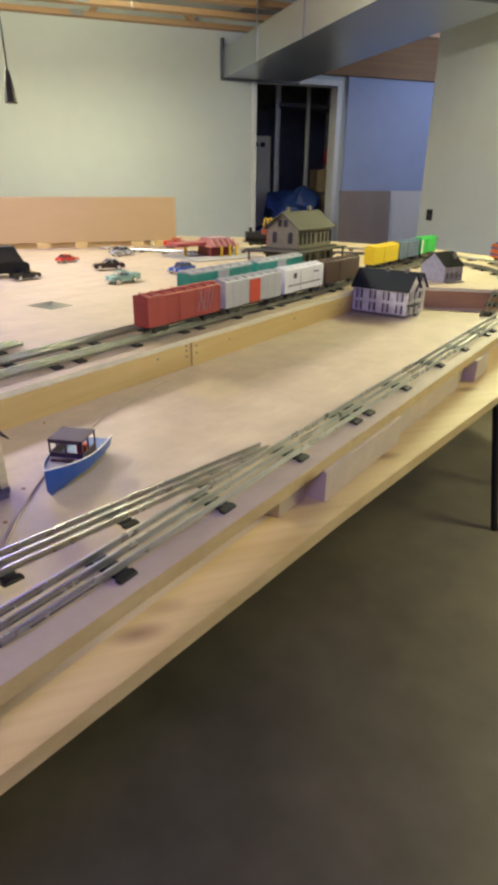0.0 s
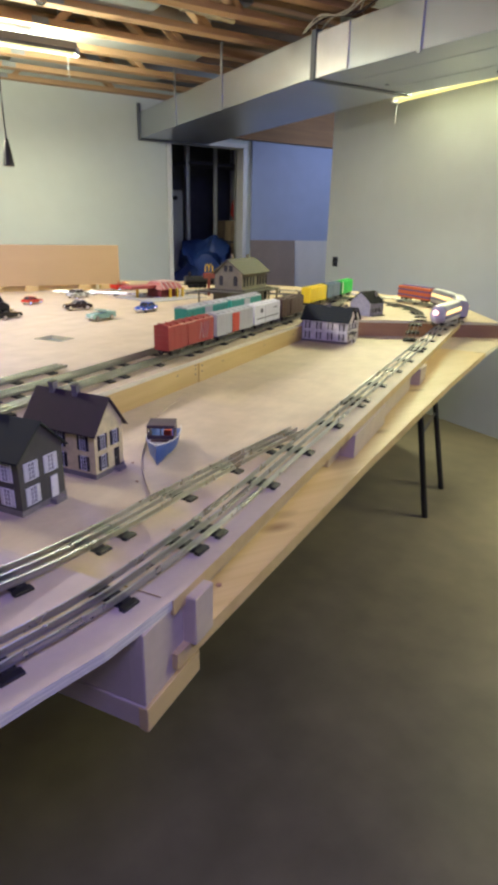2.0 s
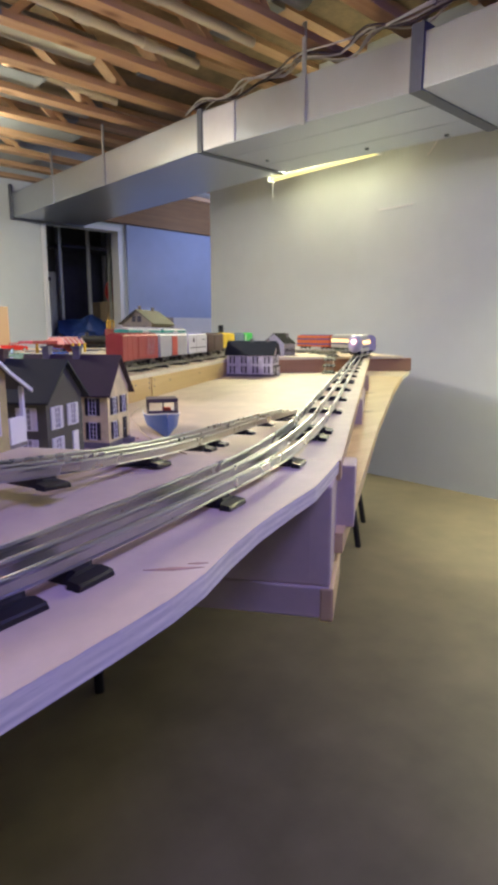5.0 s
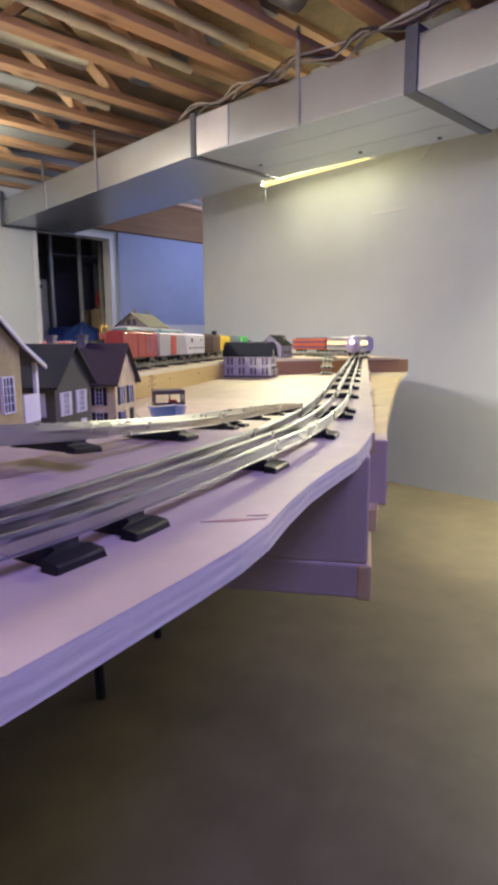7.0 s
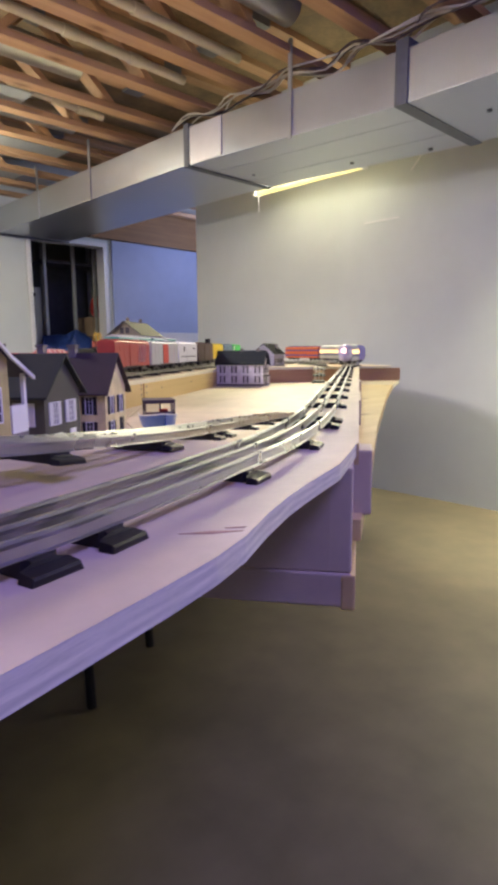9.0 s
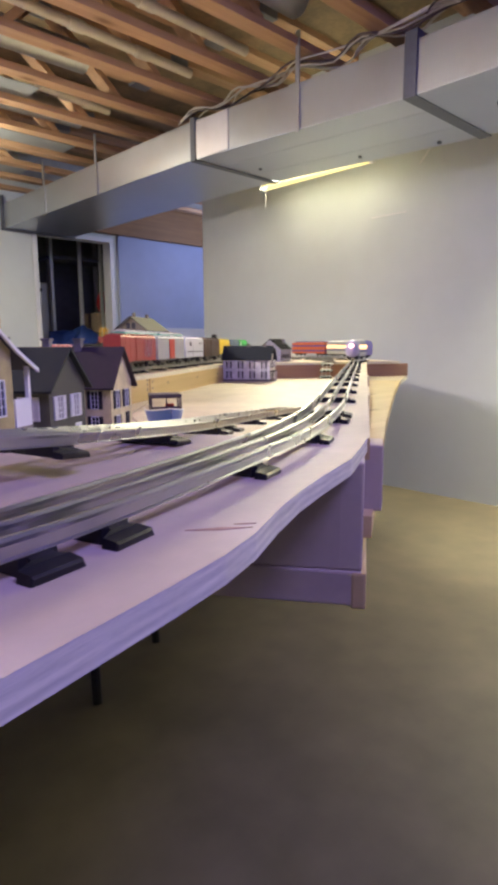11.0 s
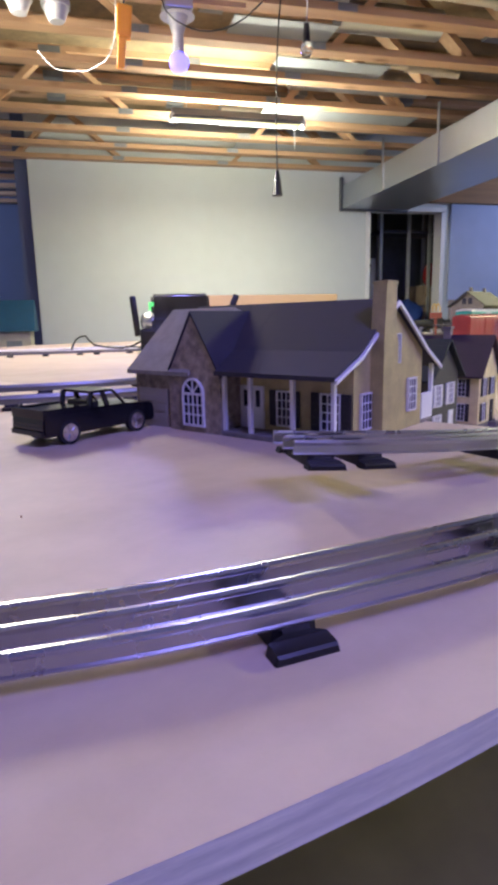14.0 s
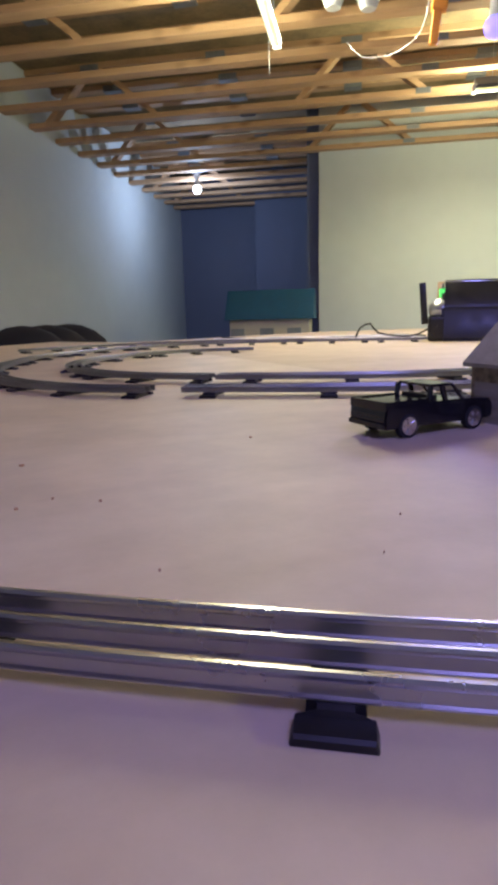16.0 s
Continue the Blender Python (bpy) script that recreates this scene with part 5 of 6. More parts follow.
    for s in (-1, 1):
        part("headlight", B(0.497 * L, 0.512 * L, s * w * 0.7 - L * 0.02, s * w * 0.7 + L * 0.02, 0.14 * L, 0.175 * L), WHITE, t)
    return t


PBLACK = mat("black_car_paint", (0.008, 0.008, 0.01), 0.15, var=0.1, scale=30)
PTEAL = mat("mint_car_paint", (0.25, 0.42, 0.36), 0.25, var=0.06, scale=40)
PBLUE = mat("blue_car_paint", (0.02, 0.06, 0.3), 0.2, var=0.06, scale=40)
PRED = mat("red_car_paint", (0.5, 0.03, 0.02), 0.2, var=0.06, scale=40)
PDARK = mat("dark_maroon_paint", (0.035, 0.02, 0.02), 0.2, var=0.06, scale=40)
PSILV = mat("silver_car_paint", (0.5, 0.52, 0.55), 0.25, 0.6, 0.06, 40)
toy_car(-2.294, -0.952, 37, 0.13, PBLACK, "glossy black toy pickup with chrome wheels", "pickup")
toy_car(-1.255, 0.765, 205, 0.125, PTEAL, "mint green toy pickup with a white bonnet", "pickup")
toy_car(-0.985, 0.955, 216, 0.125, PBLUE, "dark blue toy coupe")
toy_car(-1.262, 1.13, 182, 0.13, PDARK, "dark maroon toy saloon with a silver roof", "saloon", TOP, PSILV)
toy_car(-1.13, 1.64, 30, 0.135, PSILV, "silver toy estate car")
toy_car(-1.415, 1.43, 36, 0.108, PRED, "red toy sports car")
toy_car(-0.775, 1.96, 20, 0.15, PRED, "red toy pickup behind the restaurant", "pickup")
toy_car(-1.6, 0.935, 30, 0.11, PBLACK, "small black toy pickup with chrome trim", "pickup")
toy_car(-1.7, 1.03, 15, 0.225, BLACK, "large black toy van beside a pickup", "van")

# ---- the boat ----
bt = thing("toy_boat", pose(-1.542, -0.663, LOW, 0, 0, 241), "blue toy cabin boat with a grey wheelhouse", "toy boat")
L = 0.172
HULL = mat("blue_hull_paint", (0.02, 0.08, 0.34), 0.4, var=0.08, scale=30)
secs = []
for i in range(11):
    f = i / 10
    wd = 0.034 * (1 - max(0, (f - 0.35) / 0.65) ** 2.2) * (0.9 + 0.1 * min(1, f * 4))
    zt = 0.03 + 0.014 * f ** 2
    secs.append((L * (f - 0.5), wd, zt))
bm = bmesh.new()
rows = []
for x, wd, zt in secs:
    wd = max(wd, 0.0006)
    rows.append([bm.verts.new(p) for p in ((x, -wd, zt), (x, -wd * 0.86, 0.012), (x - (0.01 if x > 0.06 else 0), -wd * 0.3, 0.0), (x - (0.01 if x > 0.06 else 0), wd * 0.3, 0.0),
                                           (x, wd * 0.86, 0.012), (x, wd, zt), (x, wd * 0.9, zt - 0.006), (x, -wd * 0.9, zt - 0.006))])
for a, b in zip(rows, rows[1:]):
    for j in range(8):
        bm.faces.new((a[j], a[(j + 1) % 8], b[(j + 1) % 8], b[j]))
bm.faces.new(rows[0])
bm.faces.new(rows[-1][::-1])
part("hull", bm, HULL, bt, "bright blue hull", True)
bm = bmesh.new()
for s in (-1, 1):
    pipe(bm, [(x, s * wd, zt + 0.001) for x, wd, zt in secs], 0.0012, 6)
part("rubbing_strake", bm, WHITE, bt, "white gunwale line", True)
bm = bmesh.new()
prism(bm, [(x, -wd * 0.92) for x, wd, zt in secs if x > 0.01] + [(x, wd * 0.92) for x, wd, zt in reversed(secs) if x > 0.01], 0.031, 0.034)
part("foredeck", bm, mat("weathered_deck", (0.42, 0.4, 0.38), 0.6, var=0.2, scale=40), bt)
part("hatch", B(0.028, 0.034, -0.018, 0.018, 0.034, 0.038), BROWN, bt)
CABG = mat("weathered_cabin", (0.075, 0.05, 0.055), 0.6, var=0.15, scale=40)
bm = bmesh.new()
cx0, cx1, cw = -0.03, 0.018, 0.0265
box(bm, cx1 - 0.002, cx1, -cw, cw, 0.03, 0.042)
for s in (-1, 1):
    box(bm, cx0, cx1, s * cw - 0.001, s * cw + 0.001, 0.028, 0.042)
    for xx in (cx0, (cx0 + cx1) / 2, cx1 - 0.002):
        box(bm, xx, xx + 0.0025, s * cw - 0.001, s * cw + 0.001, 0.042, 0.061)
box(bm, cx1 - 0.002, cx1, -0.001, 0.001, 0.042, 0.061)
box(bm, cx1 - 0.002, cx1, -cw, cw, 0.057, 0.061)
part("wheelhouse", bm, CABG, bt, "grey wheelhouse frame")
part("wheelhouse_roof", B(cx0 - 0.002, cx1 + 0.002, -cw - 0.0015, cw + 0.0015, 0.061, 0.064, bevel=0.001), CABG, bt)
part("seat", B(-0.026, -0.012, 0.002, 0.018, 0.024, 0.044, bevel=0.002), DOORRED, bt, "red seat")
part("stern_floor", B(-0.078, cx0, -0.024, 0.024, 0.014, 0.018), HULL, bt)

# ---- other things on the table ----
pb = thing("long_plywood_panel", pose(-1.3, 2.075, TOP, 0, 0, 1), "long plywood panel standing on edge on small blocks", "plywood panel")
part("panel", B(-0.62, 0.55, 0, 0.018, 0.03, 0.266, bevel=0.001), wood("tan_panel", (0.46, 0.33, 0.16), (0.37, 0.25, 0.11), 0.55, 5, False, 0, 0.5), pb)
for xx in (-0.55, -0.2, 0.0, 0.32, 0.46):
    part("block", B(xx - 0.035, xx + 0.035, -0.02, 0.05, 0, 0.03, bevel=0.002), PINE, pb)
part("ledge", B(-0.6, 0.4, 0.018, 0.06, 0.0, 0.03), PINE, pb)

tr = thing("train_transformer", pose(-1.95, 0.78, TOP, 0, 0, -6), "black twin-handled train transformer", "transformer")
bm = bmesh.new()
prism(bm, [(-0.1, 0), (0.1, 0), (0.085, 0.17), (0.06, 0.215), (-0.03, 0.215), (-0.09, 0.12)], -0.11, 0.11,
      Matrix(((0, 0, 1, 0), (1, 0, 0, 0), (0, 1, 0, 0), (0, 0, 0, 1))))
bmesh.ops.bevel(bm, geom=list(bm.edges), offset=0.01, segments=3, affect="EDGES")
part("case", bm, BLACK, tr, "", True)
part("base", B(-0.155, 0.15, -0.09, 0.09, 0, 0.09, bevel=0.012), BLACK, tr)
# the left lever stands upright, the right one leans out
for sx, lean, z0, ln in ((-0.165, -5, 0.06, 0.15), (0.165, 24, 0.09, 0.13)):
    bm = bmesh.new()
    box(bm, -0.012, 0.012, -0.011, 0.011, 0, ln, bevel=0.005, m=Matrix.Translation((sx, -0.02, z0)) @ Matrix.Rotation(radians(lean), 4, "Y"))
    part("control_handle", bm, BLACK, tr, "black lever handle", True)
bm = bmesh.new()
ball(bm, (-0.105, -0.03, 0.112), 0.05, (1, 1, 0.9))
part("lamp_dome", bm, GALV, tr, "silver dome under the signal lamp", True)
bm = bmesh.new()
cyl(bm, (-0.1, -0.03, 0.15), (-0.1, -0.03, 0.185), 0.018, 0.02, seg=16)
part("signal_lamp", bm, mat("lit_green_lamp", (0.1, 0.6, 0.15), 0.3, var=0, emit=(0.1, 0.7, 0.15), power=0.7), tr, "green signal lamp", True)
for xx, z in ((0.118, 0.125), (0.14, 0.118)):
    bm = bmesh.new()
    cyl(bm, (xx, -0.03, z - 0.02), (xx, -0.03, z + 0.005), 0.022, seg=16)
    part("knob", bm, GALV, tr, "small silver knob", True)

wires = thing("loose_wires", pose(-2.25, 0.93, TOP), "tangle of pale wires lying beside the transformer", "wires")
random.seed(3)
for k in range(9):
    bm = bmesh.new()
    y0 = random.uniform(-0.1, 0.18)
    pts = [(x, y0 + random.uniform(-0.03, 0.03), 0.004 + random.uniform(0, 0.012)) for x in (-0.7, -0.45, -0.2, 0.0, 0.15)]
    pipe(bm, smooth_path(pts, 0.03), 0.0035, 6)
    part("wire", bm, WHITEP if k % 3 else BLACK, wires, "", True)
bm = bmesh.new()
pipe(bm, smooth_path([(-0.12, -0.05, 0.004), (-0.1, -0.05, 0.05), (-0.06, -0.05, 0.065), (-0.03, -0.05, 0.03), (0.1, -0.1, 0.02), (0.22, -0.15, 0.09)], 0.02), 0.004, 6)
part("wire_loop", bm, BLACK, wires, "", True)

# a cord lying on the lower board, passing under the boat
lc = thing("tow_string", pose(-1.6, -0.7, LOW), "thin pale string lying across the lower board", "string")
bm = bmesh.new()
pipe(bm, smooth_path([(-0.055, -0.2, 0.002), (-0.045, -0.177, 0.002), (-0.02, -0.065, 0.002), (0.013, 0.036, 0.002), (0.06, 0.13, 0.002), (0.121, 0.252, 0.002), (0.21, 0.358, 0.002), (0.3, 0.455, 0.002)], 0.02), 0.0018, 6)
part("strand", bm, mat("tan_cord", (0.5, 0.42, 0.3), 0.8, var=0.1, scale=60), lc, "", True)
# dents and screw holes along the pine step
for u, z in ((-1.1, 0.835), (-1.1, 0.85), (-1.1, 0.862), (-1.066, 0.838), (-1.066, 0.856), (-1.2, 0.85), (-0.93, 0.846), (-0.6, 0.846), (-0.3, 0.842), (-1.62, 0.845)):
    bm = bmesh.new()
    cyl(bm, (0, 0, 0), (0, -0.0012, 0), 0.0026, seg=8)
    ob = part("screw_head", bm, GALV_DARK, table)
    x, yy = uv(u, VB - (0.003 if u > -1.082 else 0.0))
    ob.matrix_basis = pose(x, yy, z, 0, 0, ANG)
# brown scuffs on the near top
SCUFF = mat("brown_scuff", (0.4, 0.24, 0.17), 0.7, var=0.3, scale=80)
for (x0, y0), (x1, y1), wd in (((-2.033, -1.356), (-2.009, -1.373), 0.0018), ((-2.012, -1.364), (-2.004, -1.37), 0.0008),):
    d = Vector((x1 - x0, y1 - y0))
    bm = bmesh.new()
    prism(bm, [(0, 0), (d.length * 0.5, -wd), (d.length, 0), (d.length * 0.5, wd)], 0, 0.0003)
    ob = part("scuff_mark", bm, SCUFF, table, "small brown scuff in the plywood")
    ob.matrix_basis = Matrix.Translation((x0, y0, TOP)) @ Matrix.Rotation(math.atan2(d.y, d.x), 4, "Z")

# small marks on the boards
for k, (x, y, z, r) in enumerate([(-2.452, -1.002, TOP, 0.0016), (-2.614, -1.121, TOP, 0.0022), (-2.512, -1.201, TOP, 0.0011), (-2.557, -1.222, TOP, 0.0012), (-2.341, -1.263, TOP, 0.0004),
                                  (-2.33, -1.207, TOP, 0.0005), (-2.545, -1.2, TOP, 0.0008), (-2.441, -1.296, TOP, 0.0005), (-1.641, -0.788, LOW, 0.003), (-1.618, -0.695, LOW, 0.003),
                                  (-1.581, -0.431, LOW, 0.003), (-1.655, -0.422, LOW, 0.003), (-1.661, -1.165, LOW + 0.003, 0.004), (-1.704, -1.121, TOP, 0.003)]):
    bm = bmesh.new()
    cyl(bm, (0, 0, 0), (0, 0, 0.0012), r, seg=8)
    ob = tagged(part("screw", bm, PINE_BROWN), "small dark screw head in the plywood", "screw", "screws")
    ob.location = (x, y, z)

# ---- about the room ----
ot = thing("wall_outlet", pose(1.26, 2.465, 1.004), "black electrical outlet on the white wall", "outlet")
part("plate", B(-0.012, 0, -0.03, 0.03, -0.028, 0.05, bevel=0.004), BLACK, ot)
for z in (-0.008, 0.03):
    part("socket", B(-0.016, -0.011, -0.016, 0.016, z - 0.013, z + 0.013, bevel=0.002), BLACK_MATT, ot)
sh = thing("wall_ledge", pose(1.26, 0.715, 1.785), "thin white strip fixed to the wall", "wall strip")
part("strip", B(-0.006, 0, -0.13, 0.13, -0.004, 0.004, bevel=0.001), WHITE, sh)
bm = bmesh.new()
pipe(bm, smooth_path([(1.257, 0.42, 2.2), (1.249, 0.44, 2.12), (1.249, 0.5, 2.05)], 0.02), 0.005, 6)
tagged(part("wall_cable", bm, WHITE, None, "", True), "short white cable against the wall", "cable")

bf = part("blue_sheet", B(1.45, 3.9, 4.268, 4.296, 1.14, 2.5), WALL_BLUE)
tagged(bf, "large pale blue insulation sheet on the wall", "insulation sheet", "", "structure")
hd = part("header_beam", B(0.95, 3.9, 4.2, 4.262, 2.14, 2.5), wood("dark_header", (0.3, 0.17, 0.07), (0.2, 0.11, 0.05), 0.7, 20.0, False))
tagged(hd, "rough wooden beam above the recess", "beam", "", "structure")
lb = tagged(part("leaning_board", B(0, 0.56, 0, 0.015, 0, 1.16, bevel=0.001), mat("brown_hardboard", (0.27, 0.215, 0.185), 0.7, var=0.1, scale=4)), "brown hardboard sheet leaning on the wall", "board")
lb.matrix_basis = pose(1.3, 3.93, 0, -4, 0, 0)
lb = tagged(part("leaning_board", B(0, 0.62, 0, 0.014, 0, 1.16, bevel=0.001), mat("grey_drywall_sheet", (0.62, 0.6, 0.58), 0.8, var=0.05, scale=4)), "grey drywall sheet leaning on the wall", "board")
lb.matrix_basis = pose(1.84, 3.96, 0, -4, 0, 0)

# storeroom contents
PALEMETAL = mat("pale_enamel", (0.62, 0.66, 0.6), 0.4, var=0.06, scale=6)
STEEL = mat("bright_steel_post", (0.72, 0.74, 0.72), 0.35, 0.4, 0.1, 10)
ap = thing("white_cabinet", pose(0.76, 5.25, 0), "pale enamelled metal cabinet in the storeroom", "cabinet")
part("body", B(-0.28, 0.21, -0.22, 0.25, 0, 1.67, bevel=0.012), PALEMETAL, ap)
part("door_panel", B(-0.26, 0.19, -0.232, -0.22, 0.06, 1.5, bevel=0.004), PALEMETAL, ap)
for xx in (0.03, 0.11):
    bm = bmesh.new()
    cyl(bm, (xx, -0.25, 1.585), (xx, -0.22, 1.585), 0.024, seg=14)
    part("knob", bm, BLACK, ap, "round black knob", True)
sr = thing("storage_rack", pose(1.3, 5.1, 0), "tall metal storage rack", "storage rack")
for xx, yy, r in ((-0.285, -0.1, 0.016), (-0.2, 0.1, 0.028), (0.07, -0.1, 0.018), (0.34, -0.1, 0.016), (0.5, 0.3, 0.02)):
    part("upright", B(xx - r, xx + r, yy - r, yy + r, 0, 2.25, bevel=0.003), STEEL, sr, "bright steel post")
for z in (0.5, 1.1, 1.95):
    part("shelf", B(-0.29, 0.52, -0.1, 0.3, z, z + 0.03), GALV_DARK, sr)
TARP = mat("blue_tarp", (0.03, 0.07, 0.26), 0.45, var=0.35, scale=6, bump=0.6, bscale=14)
tp = thing("blue_tarpaulin", pose(1.15, 4.8, 0), "crumpled dark blue tarpaulin heap in the storeroom", "tarpaulin")
random.seed(11)
bm = bmesh.new()
ball(bm, (0, 0, 0.6), 0.5, (0.95, 0.3, 1.2), 40)
for v in bm.verts:
    v.co += Vector(noise.noise_vector(v.co * 3)) * 0.2 + Vector(noise.noise_vector(v.co * 11)) * 0.05
    v.co.z = max(v.co.z, 0.0)
part("sheet", bm, TARP, tp, "", True)
CARD = mat("cardboard", (0.36, 0.27, 0.17), 0.8, var=0.1, scale=8)
cx = thing("cardboard_box", pose(1.7, 5.05, 0), "tall brown cardboard box in the storeroom", "cardboard box")
part("carton", B(-0.12, 0.16, -0.05, 0.3, 0, 1.36, bevel=0.004), CARD, cx)
part("flap", B(-0.12, 0.16, -0.06, -0.052, 1.22, 1.36), CARD, cx)
rd = thing("red_cloth_bundle", pose(1.74, 5.05, 1.36), "red cloth heaped on the cardboard box", "cloth")
bm = bmesh.new()
ball(bm, (0, 0.05, 0.12), 0.13, (0.85, 0.7, 1.1), 20)
for v in bm.verts:
    v.co += Vector(noise.noise_vector(v.co * 12)) * 0.03
    v.co.z = max(v.co.z, 0.001)
part("cloth", bm, mat("red_cloth", (0.4, 0.03, 0.03), 0.8, var=0.3, scale=10, bump=0.5, bscale=20), rd, "", True)

# shed-like teal-roofed playhouse on a stand, at the dark end
ph = thing("teal_roofed_playhouse", pose(-3.13, 3.85, 0), "cream model playhouse with a teal roof on a stand", "playhouse")
for xx in (-0.33, 0.33):
    for yy in (-0.15, 0.15):
        part("stand_leg", B(xx - 0.02, xx + 0.02, yy - 0.02, yy + 0.02, 0, 0.66), TIMBER, ph)
part("stand_top", B(-0.4, 0.4, -0.22, 0.22, 0.66, 0.69), TIMBER, ph)
part("wall", B(-0.35, 0.35, -0.16, 0.16, 0.69, 0.95, bevel=0.002), mat("cream_wall", (0.5, 0.46, 0.34), 0.7, var=0.1, scale=10), ph)
bm = bmesh.new()
prism(bm, [(-0.2, 0.945), (0.2, 0.945), (0.02, 1.2), (-0.02, 1.2)], -0.39, 0.39, M3)
part("roof", bm, mat("teal_roof", (0.015, 0.085, 0.16), 0.6, var=0.1, scale=15), ph)
# flat darker sheets stand in for the shaded inside of the openings
for xx in (-0.28, -0.02, 0.22):
    part("opening", B(xx - 0.06, xx + 0.06, -0.164, -0.158, 0.72, 0.87), DARKWALL, ph)

sf = thing("black_sofa", pose(-4.3, 1.9, 0), "black upholstered sofa against the wall", "sofa")
part("seat", B(-0.45, 0.5, -0.4, 0.4, 0.1, 0.45, bevel=0.06), BLACK_MATT, sf)
for yy in (-0.28, 0.0, 0.28):
    bm = bmesh.new()
    ball(bm, (0.05, yy, 0.72), 0.22, (1.4, 0.75, 1.1), 16)
    part("cushion", bm, BLACK_MATT, sf, "", True)

# ceiling clutter
cd = thing("hanging_cord", pose(-1.567, 0.733, 1.47), "black extension cord with a plug hanging from the joists", "cord")
bm = bmesh.new()
pipe(bm, smooth_path([(0, 0, 0.06), (0.0, 0.0, 0.3), (0.01, -0.03, 0.62), (0.06, -0.111, 0.955)], 0.05), 0.003, 6)
part("cable", bm, BLACK, cd, "", True)
bm = bmesh.new()
cyl(bm, (0, 0, -0.02), (0, 0, 0.03), 0.02, 0.014, seg=10)
cyl(bm, (0, 0, 0.03), (0, 0, 0.07), 0.014, 0.006, seg=10)
part("plug", bm, BLACK, cd, "", True)
bm = bmesh.new()
pipe(bm, smooth_path([(0.02, -0.05, 0.72), (0.0, 0.12, 0.7), (-0.08, 0.3, 0.68), (-0.2, 0.42, 0.7), (-0.33, 0.46, 0.78), (-0.36, 0.46, 0.95)], 0.05), 0.003, 6)
part("cable_loop", bm, BLACK, cd, "slack loop of black cable", True)
hb = thing("pendant_bulb", pose(-1.34, 1.03, 2.06), "unlit clear bulb hanging in a socket on a short cord", "light bulb")
bm = bmesh.new()
pipe(bm, [(0, 0, 0.11), (0.004, 0.0, 0.2), (-0.004, 0.01, 0.28), (0, 0.02, 0.37)], 0.003, 6)
part("cord", bm, WHITE, hb, "", True)
bm = bmesh.new()
cyl(bm, (0, 0, 0.055), (0, 0, 0.12), 0.016, 0.012, seg=14)
part("socket", bm, BLACK, hb, "black bulb socket", True)
CLEAR = mat("clear_bulb_glass", (0.9, 0.92, 0.95), 0.05, var=0)
CLEAR.node_tree.nodes["Principled BSDF"].inputs["Transmission Weight"].default_value = 0.95
bm = bmesh.new()
ball(bm, (0, 0, 0.025), 0.026, (1, 1, 1.25))
part("glass_globe", bm, CLEAR, hb, "clear glass globe", True)
tagged(part("junction_box", B(-1.44, -1.33, 0.68, 0.76, 2.36, 2.414, bevel=0.004), BLACK), "dark junction box under the joists", "junction box")
od = thing("orange_work_lamp", pose(-2.12, 0.8, 1.87, 0, 6, 0), "orange cage work lamp hanging from the joists", "work lamp")
ORG = mat("orange_plastic", (0.75, 0.3, 0.02), 0.4, var=0.06, scale=20)
part("grip", B(-0.014, 0.014, -0.014, 0.014, 0, 0.11, bevel=0.004), ORG, od)
part("guard", B(-0.022, 0.03, -0.02, 0.02, 0.1, 0.2, bevel=0.006), ORG, od)
bm = bmesh.new()
pipe(bm, [(0, 0, 0.19), (0.0, -0.06, 0.35), (0.0, -0.178, 0.555)], 0.004, 6)
part("cable", bm, BLACK, od)
for dx in (0, 0.14):
    sd = thing("lamp_holder", pose(-2.474 + dx, 1.2 + dx * 0.3, 2.19), "white porcelain ceiling lamp holder", "lamp holder", "ceiling lamp holders")
    bm = bmesh.new()
    cyl(bm, (0, 0, 0), (0, 0, 0.05), 0.03, 0.052, seg=18)
    cyl(bm, (0, 0, 0.05), (0, 0, 0.075), 0.058, 0.058, seg=18)
    part("holder", bm, PORCELAIN, sd, "", True)
    part("mount", B(-0.05, 0.05, -0.05, 0.05, 0.075, 0.235), TIMBER, sd)
bm = bmesh.new()
pipe(bm, smooth_path([(-2.42, 1.3, 2.1), (-2.36, 1.3, 2.04), (-2.28, 1.3, 2.035), (-2.2, 1.25, 2.035), (-2.12, 1.1, 2.08), (-2.1, 1.05, 2.42)], 0.03), 0.0022, 6)
tagged(part("slack_white_cable", bm, WHITE, None, "", True), "slack white cable under the joists", "cable")

PVC = mat("cream_pvc", (0.6, 0.56, 0.46), 0.4, var=0.08, scale=8)
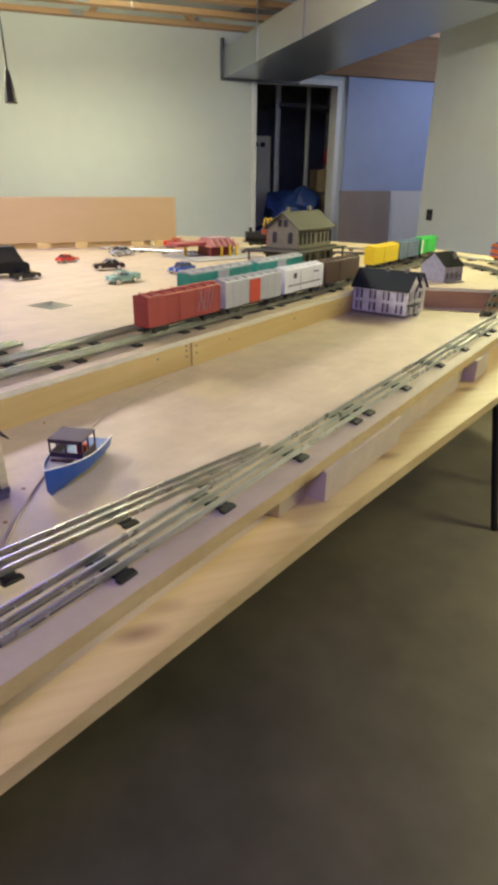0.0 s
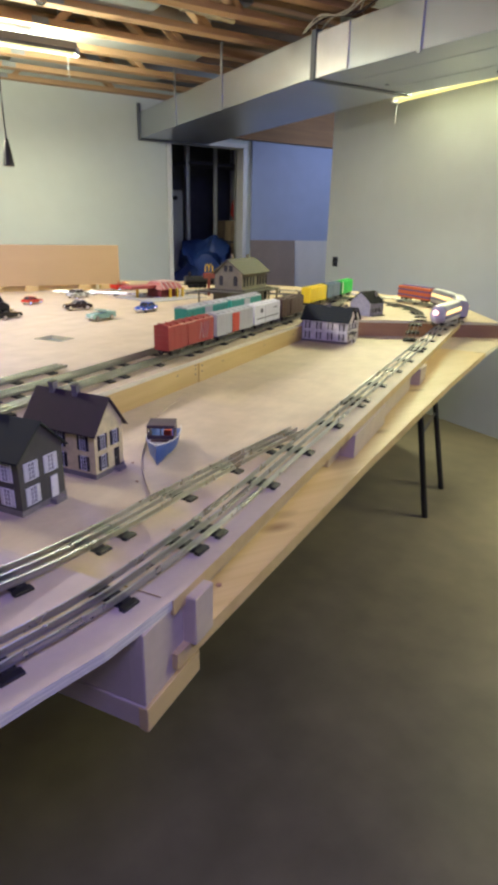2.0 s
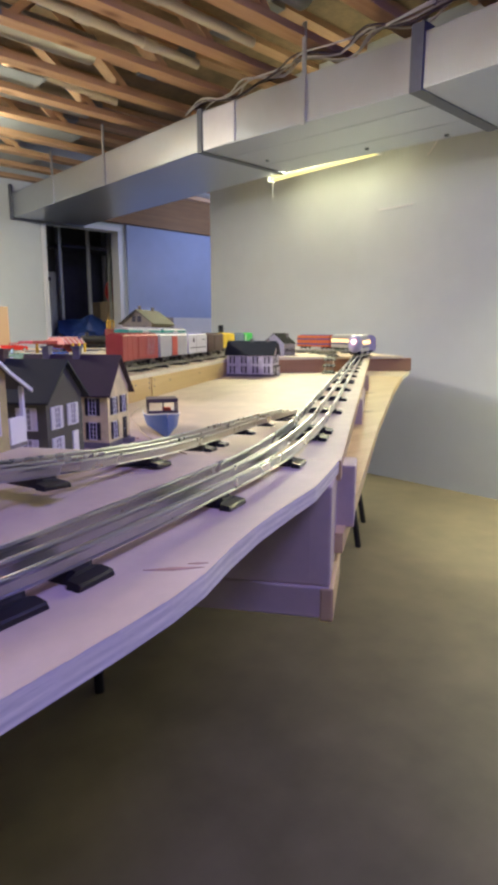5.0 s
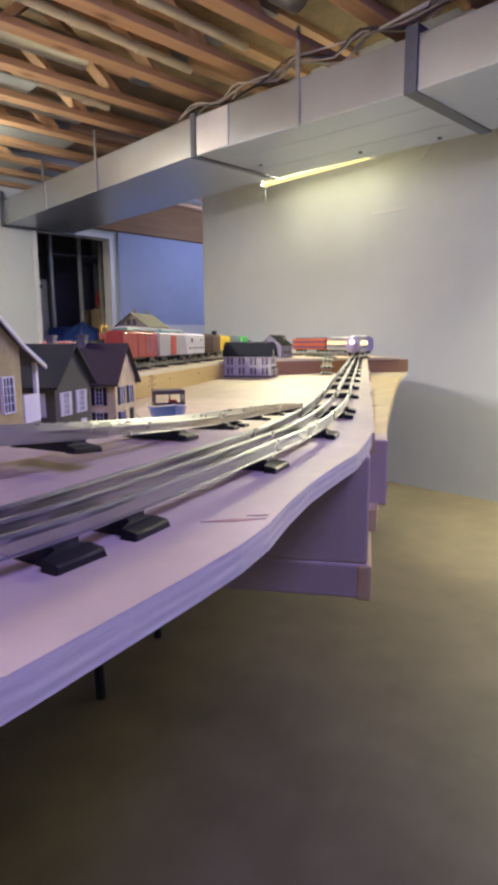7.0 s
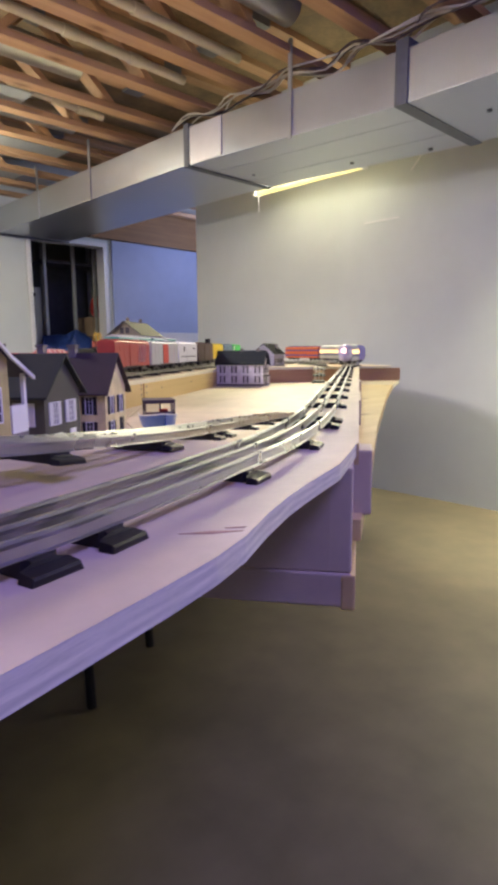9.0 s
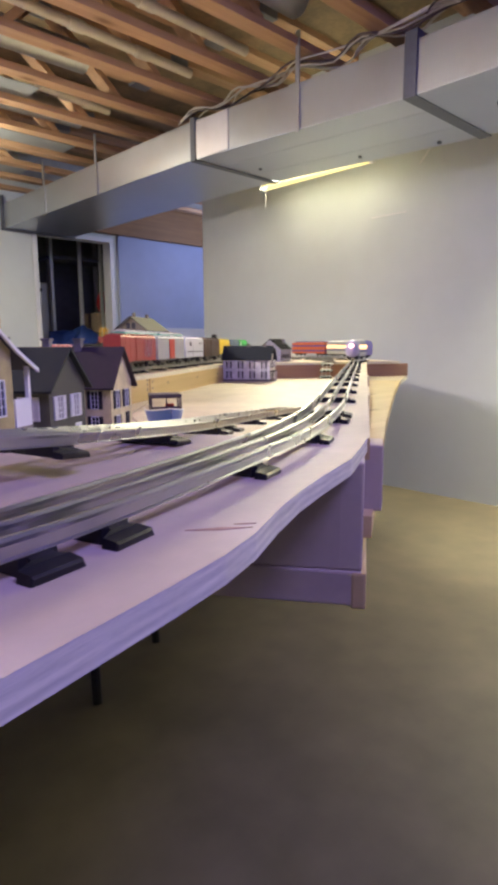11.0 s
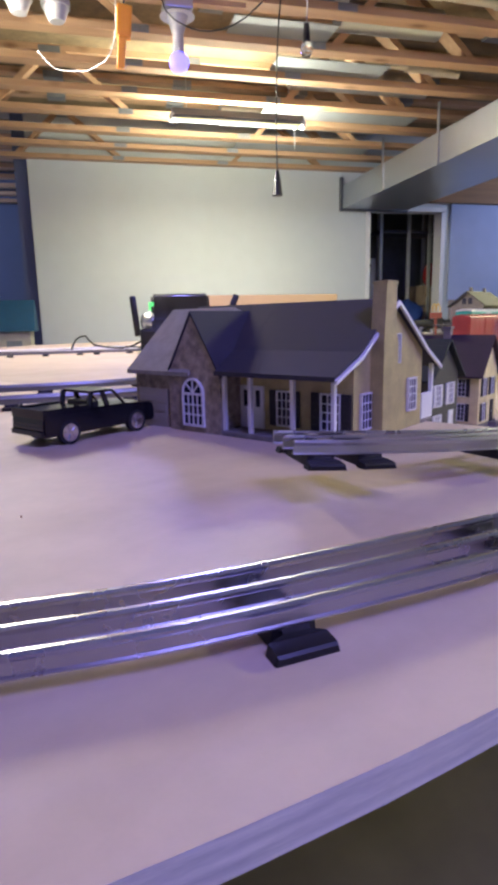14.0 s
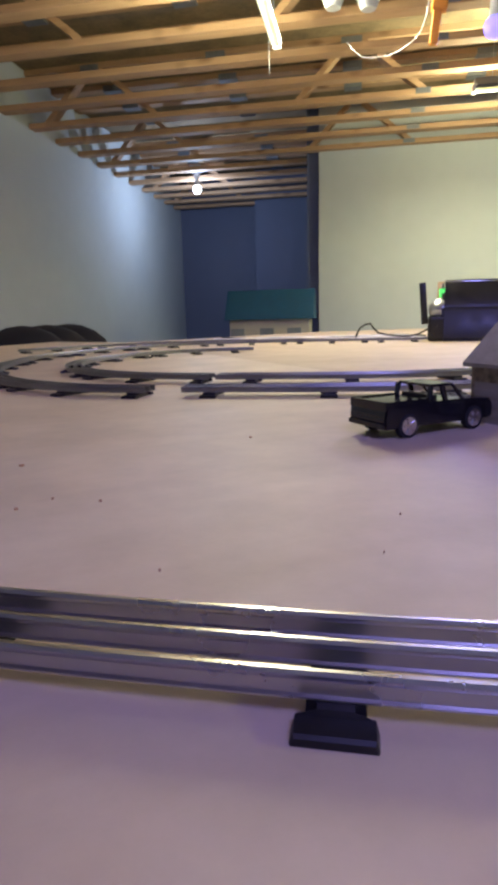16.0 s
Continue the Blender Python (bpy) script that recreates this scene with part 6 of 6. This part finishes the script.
# pipes and pans between the trusses
for yy, x0, x1 in ((1.35, -0.95, 0.15), (0.94, -1.9, 0.2), (2.16, -0.4, 0.1)):
    t = thing("ceiling_pipe", pose(0, yy, 2.53), "white plastic waste pipe between the trusses", "pipe", "ceiling pipes")
    bm = bmesh.new()
    pipe(bm, [(x0, 0, 0.0), (x1, 0, -0.03)], 0.024, 12)
    part("pipe_run", bm, PVC, t, "", True)
    for k in (0.35, 0.7):
        bm = bmesh.new()
        xx = x0 + (x1 - x0) * k
        cyl(bm, (xx - 0.04, 0, -0.03 * k), (xx + 0.04, 0, -0.03 * k), 0.03, seg=12)
        part("coupling", bm, PVC, t, "", True)
for yy, x0, x1 in ((0.53, -1.2, 0.15), (2.56, -0.9, 0.1), (3.38, -1.2, 0.1), (1.75, -0.9, -0.3), (-0.28, -1.5, 0.2)):
    t = thing("joist_duct", pose(0, yy, 2.5), "round galvanised branch duct between the trusses", "branch duct", "branch ducts")
    bm = bmesh.new()
    pipe(bm, [(x0, 0, 0.07), (x1, 0, 0.07)], 0.075, 16)
    part("duct_run", bm, GALV, t, "", True)
PAN = mat("dull_sheet_metal", (0.34, 0.36, 0.38), 0.62, 0.5, 0.12, 4.0)
for yy, x0, x1 in ((2.97, -1.0, 0.2), (3.78, -1.0, 0.2), (1.76, -1.5, -0.95), (1.35, -1.62, -1.0), (2.16, -1.15, -0.45)):
    ob = tagged(part("joist_pan", B(x0, x1, yy - 0.155, yy + 0.155, 2.452, 2.456), PAN), "flat sheet-metal pan closing a joist bay", "joist pan", "joist pans")
random.seed(5)
cb = thing("cable_bundle", pose(0, 0, 0), "bundle of pale cables draped along the joists", "cables")
for k in range(6):
    pts = []
    for i in range(6):
        yy = -0.41 + 0.406 * i
        pts.append((0.36 + random.uniform(-0.06, 0.06), yy - 0.1, 2.403 + random.uniform(-0.004, 0.006)))
        pts.append((0.4 + random.uniform(-0.07, 0.07), yy + 0.1, 2.378 + random.uniform(-0.02, 0.02)))
    bm = bmesh.new()
    pipe(bm, smooth_path(pts, 0.06), 0.005, 6)
    part("cable", bm, [PVC, CABG, PVC][k % 3], cb, "", True)
